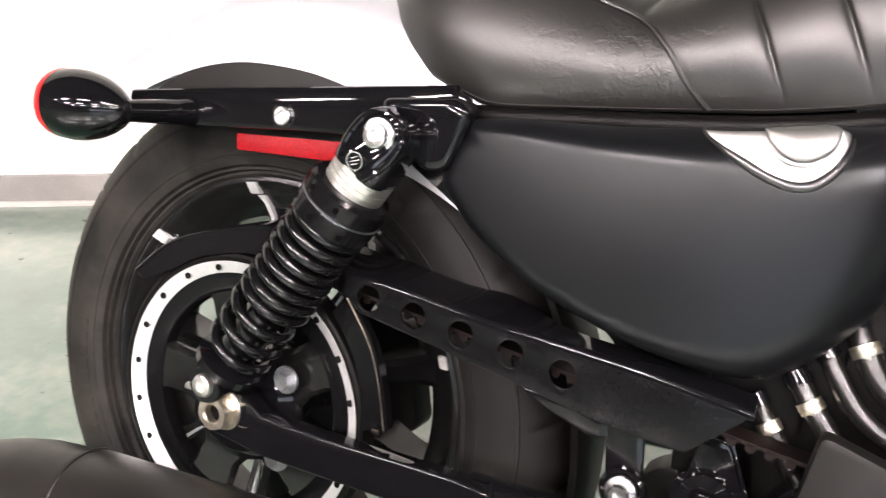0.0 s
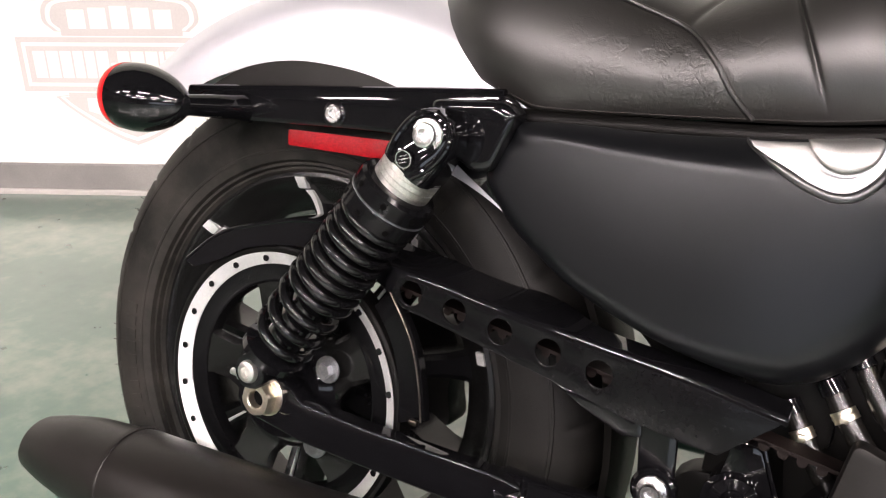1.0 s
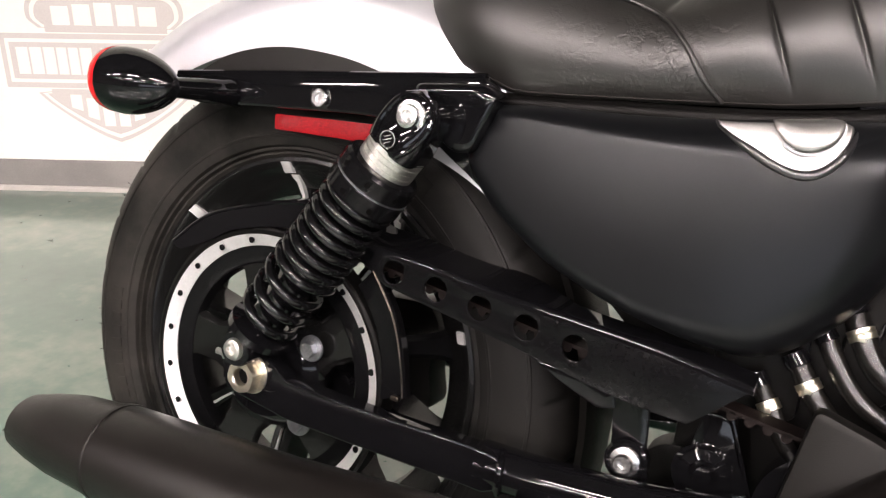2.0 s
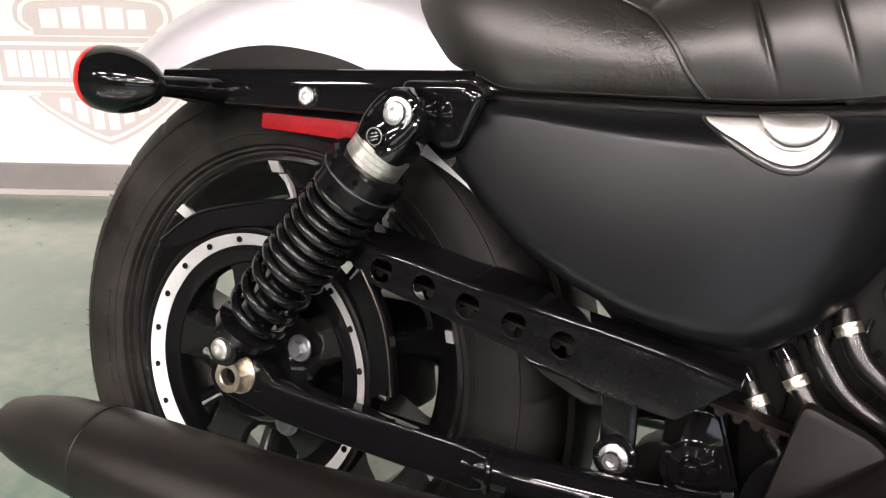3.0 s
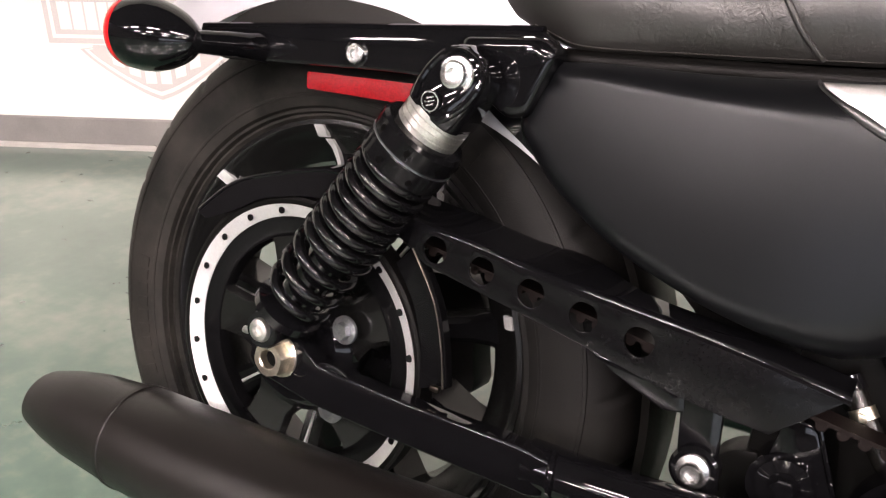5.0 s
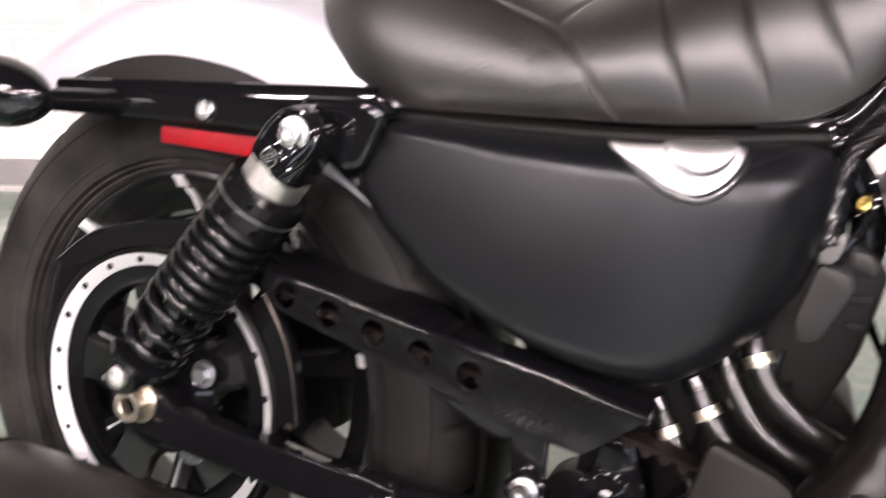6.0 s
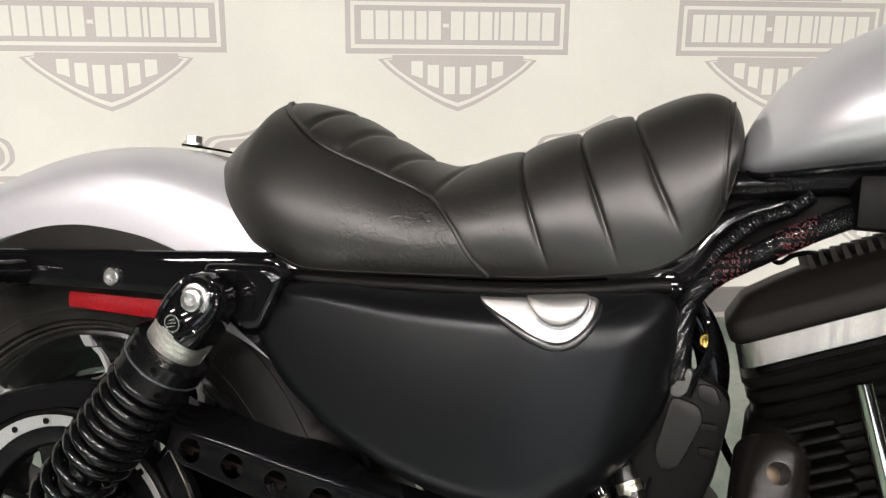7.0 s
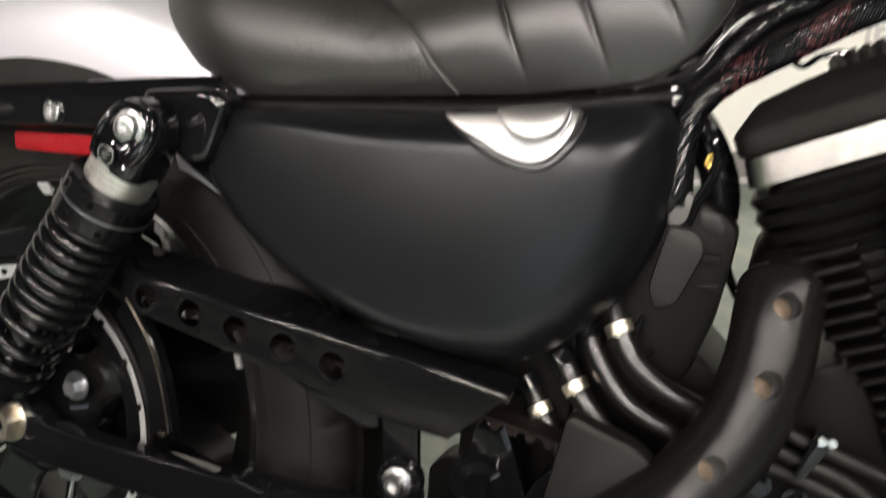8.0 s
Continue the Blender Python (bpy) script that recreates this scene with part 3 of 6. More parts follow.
def rear_wheel():
    rim = [(0.205, -0.049), (0.209, -0.054), (0.2135, -0.0565), (0.218, -0.0555), (0.220, -0.052), (0.217, -0.046), (0.206, -0.044), (0.203, -0.036), (0.198, -0.030), (0.188, -0.026),
           (0.182, 0.0), (0.188, 0.026), (0.198, 0.030), (0.203, 0.036), (0.206, 0.044), (0.217, 0.046), (0.219, 0.050), (0.215, 0.053), (0.207, 0.050),
           (0.196, 0.042), (0.186, 0.035), (0.176, 0.026), (0.172, 0.0), (0.176, -0.026), (0.186, -0.035), (0.196, -0.042)]
    wheel = part("rear_wheel", lathe(rim, AX, seg=120, closed=True), RIM, bike, "satin black cast rear wheel")
    # tyre, with slanting cuts across the shoulders of its tread
    prof = [(0.206, -0.047), (0.2165, -0.0525), (0.221, -0.0585), (0.2235, -0.0585), (0.2255, -0.0635), (0.2285, -0.0635), (0.2305, -0.0680), (0.235, -0.0700), (0.240, -0.0708), (0.2405, -0.0716), (0.243, -0.0721), (0.2435, -0.0717), (0.257, -0.0730), (0.270, -0.0728), (0.2800, -0.0706), (0.2805, -0.0714), (0.2835, -0.0706), (0.284, -0.0694)]
    prof += [(0.292, -0.0655), (0.301, -0.0585), (0.3085, -0.0495), (0.3135, -0.040), (0.317, -0.030), (0.3195, -0.020), (0.321, -0.010), (0.3215, 0.0)]
    prof = prof + [(r, -y) for r, y in prof[-2::-1]]
    seg = 540
    bm = bmesh.new()
    rings = []
    for k in range(seg):
        a = 2 * math.pi * k / seg
        ring = []
        for r, y in prof:
            cut = 0.0
            if r > 0.288:
                side = 1 if y > 0 else -1
                phase = (a / (2 * math.pi) * 26 + side * 0.25 + abs(y) * 5.5) % 1.0
                if abs(phase - 0.5) < 0.048 and 0.012 < abs(y) < 0.060:
                    cut = 0.0042
            ring.append(((r - cut) * math.cos(a), y, AX[2] + (r - cut) * math.sin(a)))
        rings.append(ring)
    vs = [[bm.verts.new(p) for p in r] for r in rings]
    for k in range(seg):
        A, B = vs[k], vs[(k + 1) % seg]
        for j in range(len(prof) - 1):
            bm.faces.new((A[j], A[j + 1], B[j + 1], B[j]))
    part("tyre", bm, RUBBER, wheel, "worn black rubber tyre", 40)
    for base in (190, 310, 70):
        for k in range(9):
            a0, a1 = radians(base - 16 + 3.6 * k), radians(base - 16 + 3.6 * k + 2.6)
            bm = bmesh.new()
            rings = []
            for a in (a0, (a0 + a1) / 2, a1):
                rings.append([(r * math.cos(a), y, AX[2] + r * math.sin(a)) for r, y in ((0.2495, -0.0720), (0.2500, -0.0731), (0.2635, -0.0737), (0.2640, -0.0726))])
            add_rings(bm, rings)
            part("raised_mark", bm, RUBBER, wheel)
    # moulding hairs on the tread's edge
    rng = random.Random(4)
    bm = bmesh.new()
    for k in range(90):
        a = rng.uniform(1.3, 4.2)
        r, y = rng.choice([(0.305, -0.054), (0.317, -0.030), (0.3215, 0.0), (0.317, 0.030)])
        d = Vector((math.cos(a), 0, math.sin(a)))
        p = Vector(AX) + d * r + Vector((0, y, 0))
        add_tube(bm, [p, p + d * rng.uniform(0.003, 0.006) + Vector((0, rng.uniform(-0.002, 0.002), 0))], 0.0004, 4)
    tagged(part("tread_hairs", bm, RUBBER, wheel), kind="stuff")
    hub = part("hub", lathe([(0.0, -0.075), (0.045, -0.075), (0.05, -0.07), (0.05, -0.05), (0.038, -0.03), (0.036, 0.03), (0.05, 0.05), (0.05, 0.075), (0, 0.075)], AX, seg=48), GLOSS, wheel)
    # nine cast spokes with bright machined ends
    for k in range(9):
        a = radians(96 + 40 * k)
        d, s = Vector((math.cos(a), 0, math.sin(a))), Vector((-math.sin(a), 0, math.cos(a)))
        bm = bmesh.new()
        O = Vector(AX)
        rings = []
        for r, w, ya, yb in ((0.040, 0.016, -0.042, 0.042), (0.10, 0.012, -0.034, 0.034), (0.15, 0.0125, -0.030, 0.030), (0.172, 0.016, -0.031, 0.031), (0.188, 0.024, -0.034, 0.034)):
            c = O + d * r
            rings.append([c + s * w + Vector((0, ya * 0.8, 0)), c + s * w * 0.55 + Vector((0, ya, 0)), c - s * w * 0.55 + Vector((0, ya, 0)), c - s * w + Vector((0, ya * 0.8, 0)),
                          c - s * w + Vector((0, yb * 0.8, 0)), c - s * w * 0.55 + Vector((0, yb, 0)), c + s * w * 0.55 + Vector((0, yb, 0)), c + s * w + Vector((0, yb * 0.8, 0))])
        add_rings(bm, rings)
        part("spoke", bm, SATIN, wheel)
        ends = (("machined_rim_end", ((0.2000, 0.0125, 0.0055, -0.0500), (0.2020, 0.0123, 0.0058, -0.0525), (0.206, 0.0120, 0.0060, -0.0548), (0.2125, 0.0120, 0.0060, -0.0590))),
                ("machined_spoke_edge", ((0.100, 0.002, 0.0010, -0.0360), (0.150, 0.002, 0.0014, -0.0345), (0.176, 0.0030, 0.0021, -0.0372), (0.190, 0.0050, 0.0030, -0.0425), (0.1985, 0.0080, 0.0042, -0.0480))))
        for name, run in ends[1:] if k in (2, 3) else ends[:1] if k in (6, 7) else ends:
            bm = bmesh.new()
            rings = []
            for r, off, half, y in run:
                c = O + d * r + s * off
                rings.append([c + s * half + Vector((0, y, 0)), c - s * half + Vector((0, y, 0)), c - s * half + Vector((0, y + 0.006, 0)), c + s * half + Vector((0, y + 0.006, 0))])
            add_rings(bm, rings)
            part(name, bm, MACHINED, wheel, "bright machined facet")
    return wheel


rear_wheel()


def sprocket():
    y = -0.104
    ob = part("sprocket", lathe([(0.124, -0.094), (0.127, y + 0.003), (0.144, y - 0.006), (0.147, y - 0.005), (0.147, -0.088), (0.124, -0.084)], AX, seg=120, closed=True), PLASTIC, bike, "black rear belt sprocket with a bright riveted rim")
    part("bright_ring", lathe([(0.1270, y + 0.0032), (0.1395, y - 0.0046), (0.1395, y - 0.0058), (0.1270, y + 0.0020)], AX, seg=120, closed=True), MACHINED, ob, "bright machined aluminium ring")
    hole = finish(lathe([(0.0, -0.0004), (0.0028, -0.0004), (0.0034, 0.0), (0.0034, 0.0012), (0.0, 0.0012)], (0, 0, 0), (0, -1, 0), 14), "rivet", GLOSS)
    for k in range(20):
        a = radians(102.6 + 18 * k)
        rv = new("rivet", hole)
        rv.parent = ob
        rv.location = (0.1333 * math.cos(a), y - 0.0026, AX[2] + 0.1333 * math.sin(a))
        rv.rotation_euler = (0, 0, 0)
    # five-armed web
    part("inner_band", lathe([(0.106, -0.092), (0.108, -0.0985), (0.112, -0.1005), (0.1265, -0.1010), (0.1265, -0.088), (0.106, -0.086)], AX, seg=120, closed=True), SATIN, ob)
    part("web", lathe([(0.0, -0.108), (0.052, -0.108), (0.058, -0.104), (0.064, -0.098), (0.064, -0.088), (0.0, -0.086)], AX, seg=60), GLOSS, ob)
    for k in range(5):
        a = radians(31 + 72 * k)
        d, s = Vector((math.cos(a), 0, math.sin(a))), Vector((-math.sin(a), 0, math.cos(a)))
        bm = bmesh.new()
        rings = []
        for r, w in ((0.05, 0.034), (0.075, 0.024), (0.100, 0.026), (0.113, 0.034), (0.127, 0.046)):
            c = Vector(AX) + d * r
            rings.append([c + s * w + Vector((0, -0.090, 0)), c + s * w * 0.8 + Vector((0, -0.0975, 0)), c - s * w * 0.8 + Vector((0, -0.0975, 0)), c - s * w + Vector((0, -0.090, 0)), c - s * w * 0.9 + Vector((0, -0.085, 0)), c + s * w * 0.9 + Vector((0, -0.085, 0))])
        add_rings(bm, rings)
        part("arm", bm, RIM, ob)
        b = Vector(AX) + d * 0.069
        if k in (2, 3):
            continue
        hex_bolt(ob, "sprocket_bolt", (b.x, -0.1075, b.z), 0.0085, 0.007, DULLSTEEL, washer=0.0135, turn=0.2 + k)


sprocket()


def belt():
    """Toothed belt: round the sprocket and forward to the front pulley."""
    front, rf = Vector((0.535, 0, 0.325)), 0.055
    rr = 0.149
    tilt = math.atan2(front.z - AX[2], front.x)
    base = math.asin((rr - rf) / (front - Vector(AX)).length)
    up = radians(90) + tilt - base
    line = []
    for k in range(73):
        a = up + (2 * math.pi - 2 * (up - tilt)) * k / 72
        line.append(Vector(AX) + rr * Vector((math.cos(a), 0, math.sin(a))))
    low = -(up - tilt) + tilt
    for k in range(1, 40):
        q = k / 40
        line.append(line[72].lerp(front + rf * Vector((math.cos(low), 0, math.sin(low))), q))
    for k in range(25):
        a = low + 2 * (up - tilt) * k / 24
        line.append(front + rf * Vector((math.cos(a), 0, math.sin(a))))
    last = line[-1].copy()
    for k in range(1, 40):
        line.append(last.lerp(line[0], k / 40))
    bm = bmesh.new()
    n = len(line)
    rings = []
    for i, p in enumerate(line):
        d = (line[(i + 1) % n] - line[i - 1]).normalized()
        o = Vector((-d.z, 0, d.x))
        if o.dot(p - Vector((0.25, 0, 0.315))) < 0:
            o = -o
        rings.append([p + o * 0.002 + Vector((0, -0.103, 0)), p + o * 0.002 + Vector((0, -0.078, 0)), p - o * 0.001 + Vector((0, -0.078, 0)), p - o * 0.001 + Vector((0, -0.103, 0))])
    vs = [[bm.verts.new(p) for p in r] for r in rings]
    for i in range(n):
        A, B = vs[i], vs[(i + 1) % n]
        for j in range(4):
            bm.faces.new((A[j], A[(j + 1) % 4], B[(j + 1) % 4], B[j]))
    ob = part("drive_belt", bm, BELT, bike, "brown-black toothed rubber drive belt")
    tooth = finish(lathe([(0.0, 0.0), (0.0040, 0.0), (0.0040, 0.025), (0.0, 0.025)], (0, 0, 0), (0, 1, 0), 12), "belt_tooth", BELT)
    a, b = last, line[0]
    d = (b - a).normalized()
    count = int((b - a).length / 0.014)
    for k in range(count):
        q = a + d * (0.014 * k + 0.004)
        t = new("belt_tooth", tooth)
        t.parent = ob
        t.location = (q.x, -0.103, q.z - 0.0025)
    part("front_pulley", lathe([(0.0, -0.105), (0.053, -0.105), (0.053, -0.076), (0.0, -0.076)], front, seg=40), GLOSS, bike)


belt()


def belt_guard():
    top = [(0.128, 0.462), (0.180, 0.457), (0.237, 0.449), (0.301, 0.4415), (0.397, 0.4310), (0.470, 0.419)]
    low = [(0.427, 0.379), (0.399, 0.381), (0.363, 0.3855), (0.330, 0.392), (0.287, 0.402), (0.209, 0.417), (0.142, 0.430), (0.122, 0.442)]
    yy = lambda x: -0.121
    holes = [circle(0.1496 + 0.0448 * k, 0.4444 - 0.0069 * k, 0.0115, 24) for k in range(5)]
    guard = part("belt_guard", plate(top + low, 0.0, 0.003, holes, 0.0007, place=lambda x, z, y: (x, yy(x) + y, z)), SATIN, bike, "gloss black belt guard with five round holes", 20)
    # flange on top, turned in towards the wheel
    bm = bmesh.new()
    rings = []
    for x, z in curve2([(0.100, 0.468)] + top, 5):
        y0, deep = yy(x), 0.054 - 0.026 * ramp01(x, 0.26, 0.33)
        bend = [(x, y0 + 0.0028 - 0.0034 * math.cos(a), z - 0.001 + 0.0034 * math.sin(a)) for a in (radians(18 * k) for k in range(5))]
        rings.append([(x, y0 - 0.0006, z - 0.004)] + bend + [(x, y0 + 0.006, z + 0.0032), (x, y0 + deep, z + 0.22 * deep), (x, y0 + deep, z + 0.22 * deep - 0.003), (x, y0 + 0.003, z - 0.004)])
    add_rings(bm, rings)
    part("guard_flange", bm, GLOSS, guard, "", 50)
    part("guard_gusset", plate(rounded([(0.290, 0.400), (0.316, 0.386), (0.354, 0.371), (0.369, 0.374), (0.367, 0.390)], 0.003), -0.1175, -0.1145, bevel=0.001), GLOSS, guard)
    # rear crescent over the sprocket
    bm = bmesh.new()
    rings = []
    mid = curve2([(-0.133, 0.420), (-0.0925, 0.4525), (-0.0480, 0.4705), (0.026, 0.488), (0.080, 0.482), (0.130, 0.462)], 6)
    inner = curve2([(-0.120, 0.4135), (-0.080, 0.431), (-0.0445, 0.449), (0.020, 0.462), (0.075, 0.455), (0.125, 0.440)], 6)
    for (x, z), (xi, zi) in zip(mid, inner):
        rings.append([(x, -0.060, z + 0.003), (x, -0.106, z + 0.001), (x, -0.112, z - 0.002), (xi, -0.114, zi), (xi, -0.112, zi), (x, -0.109, z - 0.005), (x, -0.060, z)])
    add_rings(bm, rings)
    part("rear_guard", bm, GLOSS, guard)
    part("rear_guard_edge", tube([(x, -0.1105, z) for x, z in mid], 0.0024, 10, smooth=False), GLOSS, guard)
    # curved deflector ahead of the sprocket
    bm = bmesh.new()
    rings = []
    outer = curve2([(0.128, 0.440), (0.148, 0.412), (0.159, 0.390), (0.168, 0.360), (0.174, 0.328)], 5)
    inn = curve2([(0.108, 0.422), (0.126, 0.398), (0.137, 0.375), (0.144, 0.345), (0.146, 0.318)], 5)
    for (x, z), (xi, zi) in zip(outer, inn):
        rings.append([(xi, -0.112, zi), (x - 0.003, -0.116, z), (x, -0.121, z + 0.001), (x + 0.0025, -0.118, z + 0.001), (x + 0.002, -0.107, z), (x - 0.002, -0.107, z), (x - 0.003, -0.111, z), (xi, -0.108, zi)])
    add_rings(bm, rings)
    part("deflector", bm, SATIN, guard)
    part("deflector_edge", tube([(x + 0.0005, -0.1212, z + 0.001) for x, z in outer], 0.0009, 8, smooth=False), DARKSTEEL, guard, "thin brighter edge strip")
    part("deflector_clip", box(0.162, 0.171, -0.1225, -0.117, 0.3240, 0.3290, 0.0015), DARKSTEEL, guard)


belt_guard()


def swingarm():
    bm = bmesh.new()
    rings = []
    for x, zt, zb, y0, y1 in ((-0.028, 0.322, 0.298, -0.135, -0.122), (-0.018, 0.334, 0.288, -0.137, -0.120), (0.030, 0.334, 0.282, -0.138, -0.118), (0.055, 0.318, 0.279, -0.140, -0.120),
                              (0.13, 0.315, 0.278, -0.141, -0.121), (0.255, 0.314, 0.276, -0.140, -0.120), (0.272, 0.313, 0.276, -0.141, -0.118), (0.284, 0.309, 0.280, -0.138, -0.116)):
        b = 0.0026
        rings.append([(x, y, z) for y, z in rounded([(y0, zb), (y0, zt), (y1, zt), (y1, zb)], b, 4)])
    add_rings(bm, rings)
    arm = part("swingarm", bm, GLOSS, bike, "gloss black steel swingarm", 40)
    part("arm_tube", tube([(0.262, -0.121, 0.2945), (0.32, -0.122, 0.2965), (0.40, -0.118, 0.3005), (0.47, -0.105, 0.306)], [0.0205 - 0.00008 * k for k in range(25)], 20), GLOSS, arm)
    part("weld_bead", tube([(0.283, -0.128, 0.314), (0.286, -0.139, 0.306), (0.287, -0.143, 0.294), (0.285, -0.138, 0.280), (0.283, -0.126, 0.275)], 0.0035, 8), GLOSS, arm)
    part("far_arm", tube([(-0.02, 0.125, 0.31), (0.25, 0.12, 0.30), (0.45, 0.08, 0.32)], 0.020, 14), GLOSS, arm)
    part("cross_tube", tube([(0.44, -0.075, 0.325), (0.44, 0.08, 0.325)], 0.026, 16), GLOSS, arm)
    part("lower_shock_lug", lathe([(0.0, -0.150), (0.016, -0.150), (0.016, -0.118), (0.0, -0.118)], (0.009, 0, 0.3445), seg=24), GLOSS, arm)
    # axle nut, washer and adjuster screw
    O, r, h, n = Vector((0.0090, -0.1385, 0.3128)), 0.0176, 0.0150, 48
    bm = bmesh.new()
    rings = []
    for rad, up in ((9.0, 0.0), (9.0, 0.82), (0.90, 1.0), (0.56, 1.0), (0.50, 0.93), (0.50, 0.30)):
        ring = []
        for k in range(n):
            a = 2 * math.pi * k / n
            flat = math.cos(math.pi / 6) / math.cos((a - 0.30) % (math.pi / 3) - math.pi / 6)
            q = r * min(rad, flat)
            ring.append(O + Vector((q * math.cos(a), -h * up, q * math.sin(a))))
        rings.append(ring)
    add_rings(bm, rings)
    part("axle_nut", bm, NICKEL, arm, "warm nickel-plated axle nut", 25)
    part("axle_washer", lathe([(0, 0), (0.0205, 0), (0.0205, 0.0028), (0.0198, 0.0034), (0, 0.0034)], O + Vector((0.0015, 0.0015, 0.001)), (0, -1, 0), 36), NICKEL, arm)
    # solid black disc paints the shade inside the hollow axle
    part("axle_bore_shade", lathe([(0.0, 0.0), (0.0087, 0.0), (0.0087, 0.0062), (0.0, 0.0062)], O, (0, -1, 0), 30), HOLE_SHADE, arm, "black disc for the shade in the hollow axle end")
    part("adjuster_slot", lathe([(0.0, 0.0), (0.0150, 0.0), (0.0150, 0.0012), (0.0128, 0.0014), (0.0120, 0.0006), (0.0, 0.0006)], (0.0335, -0.1380, 0.3135), (0, -1, 0), 30), GLOSS, arm)
    part("adjuster_screw", tube([(-0.042, -0.131, 0.3230), (-0.012, -0.131, 0.3220)], 0.0035, 10), STEEL, arm)
    bm = bmesh.new()
    hexagon(bm, (-0.026, -0.131, 0.3225), 0.0060, 0.006, (-1, 0, 0))
    part("adjuster_nut", bm, STEEL, arm, sharp=25)


swingarm()


def shock():
    A, B = Vector((0.009, -0.147, 0.3445)), Vector((0.175, -0.147, 0.587))
    u = (B - A).normalized()
    at = lambda s: A + u * s
    ob = part("shock_absorber", lathe([(0.0, 0.015), (0.017, 0.015), (0.019, 0.02), (0.019, 0.12), (0.0245, 0.125), (0.0245, 0.222), (0.0, 0.222)], A, u, 32), GLOSS, bike, "black coil-over rear shock absorber")
    # spring, wound closer towards the top
    side = u.cross(Vector((0, 1, 0))).normalized()
    pts, turns = [], 11.0
    n = 440
    for k in range(n + 1):
        q = k / n
        w = turns * q
        s = 0.034 + 0.0215 * min(w, 3.6) + max(0.0, w - 3.6) * 0.0125
        a = 2 * math.pi * turns * q
        r = 0.0275 + 0.003 * min(1.0, q * 3)
        pts.append(at(s) + r * (math.cos(a) * side + math.sin(a) * Vector((0, 1, 0))))
    bm = bmesh.new()
    P = pts
    rings = []
    for i, p in enumerate(P):
        d = (P[min(i + 1, n)] - P[max(i - 1, 0)]).normalized()
        out = (p - A) - u * (p - A).dot(u)
        out.normalize()
        w = d.cross(out).normalized()
        rings.append([p + 0.0051 * (math.cos(t) * out + math.sin(t) * w) for t in (2 * math.pi * j / 10 for j in range(10))])
    add_rings(bm, rings)
    part("spring", bm, SPRING, ob, "gloss black coil spring", 60)
    part("lower_seat", lathe([(0.0, 0.018), (0.026, 0.018), (0.032, 0.022), (0.032, 0.030), (0.020, 0.034)], A, u, 36), GLOSS, ob)
    part("preload_ring", lathe([(0.024, 0.203), (0.035, 0.203), (0.0365, 0.205), (0.0365, 0.219), (0.0355, 0.2205), (0.0355, 0.2215), (0.0365, 0.223), (0.0365, 0.236), (0.034, 0.239), (0.0265, 0.240)], A, u, 48), SATIN, ob, "black preload ring with round black discs for spanner holes")
    part("ring_line", lathe([(0.0357, 0.2200), (0.0368, 0.2204), (0.0368, 0.2212), (0.0357, 0.2216)], A, u, 48), DULLSTEEL, ob)
    # flat black discs paint the shade of the holes; nothing is cut
    hole = finish(lathe([(0.0, 0.0), (0.0024, 0.0), (0.0028, 0.0006), (0.0028, 0.0014), (0, 0.0014)], (0, 0, 0), (0, 0, 1), 12), "spanner_hole_disc", HOLE_SHADE)
    for s, off in ((0.2105, 0.0), (0.2295, 0.4)):
        for k in range(8):
            t = 2 * math.pi * k / 8 + off
            d = math.cos(t) * side + math.sin(t) * Vector((0, 1, 0))
            h = new("spanner_hole_disc", hole)
            h.parent = ob
            h.matrix_basis = Matrix.Translation(at(s) + d * 0.0358) @ d.to_track_quat("Z", "Y").to_matrix().to_4x4()
    thread = [(0.024, 0.238)]
    for k in range(4):
        s0 = 0.240 + 0.0052 * k
        thread += [(0.0268, s0), (0.0268, s0 + 0.0038), (0.0258, s0 + 0.0044), (0.0258, s0 + 0.005)]
    thread += [(0.027, 0.262), (0.024, 0.264)]
    part("threaded_collar", lathe(thread, A, u, 48), STEEL, ob, "bare aluminium threaded collar")
    # upper mount: a rounded black housing that widens to the eye
    bm = bmesh.new()
    rings = []
    for s, w, dy0, dy1 in ((0.258, 0.0255, -0.0260, 0.0240), (0.264, 0.0268, -0.0268, 0.0240), (0.275, 0.0262, -0.0262, 0.022), (0.290, 0.0250, -0.0225, 0.018), (0.301, 0.0228, -0.0200, 0.016), (0.309, 0.0180, -0.0190, 0.015), (0.315, 0.0095, -0.017, 0.013)):
        c = at(s)
        ring = []
        for k in range(28):
            t = 2 * math.pi * k / 28
            ct, st = math.cos(t), math.sin(t)
            e = 0.62
            ry = (dy1 if st > 0 else -dy0)
            ring.append(c + side * w * math.copysign(abs(ct) ** e, ct) + Vector((0, ry * math.copysign(abs(st) ** e, st), 0)))
        rings.append(ring)
    add_rings(bm, rings)
    part("upper_mount", bm, GLOSS, ob, "rounded gloss black upper mount", 50)
    part("mount_eye", lathe([(0.0208, -0.012), (0.0208, 0.003), (0.0195, 0.0062), (0.0178, 0.0065), (0.0172, 0.003), (0, 0.003)], (B.x, -0.161, B.z), (0, -1, 0), 40), GLOSS, ob)
    rim = [at(q) + side * a + Vector((0, y + 0.340, 0)) for a, q, y in ((-0.0135, 0.2615, -0.3665), (-0.0185, 0.274, -0.3635), (-0.0205, 0.287, -0.3600), (-0.0185, 0.300, -0.3575), (-0.0110, 0.3085, -0.3560), (0.0, 0.3115, -0.3555), (0.0110, 0.3085, -0.3560), (0.0185, 0.300, -0.3575), (0.0205, 0.287, -0.3600), (0.0185, 0.274, -0.3635), (0.0135, 0.2615, -0.3665))]
    part("mount_rim", tube(rim, 0.0030, 10, 6), GLOSS, ob)
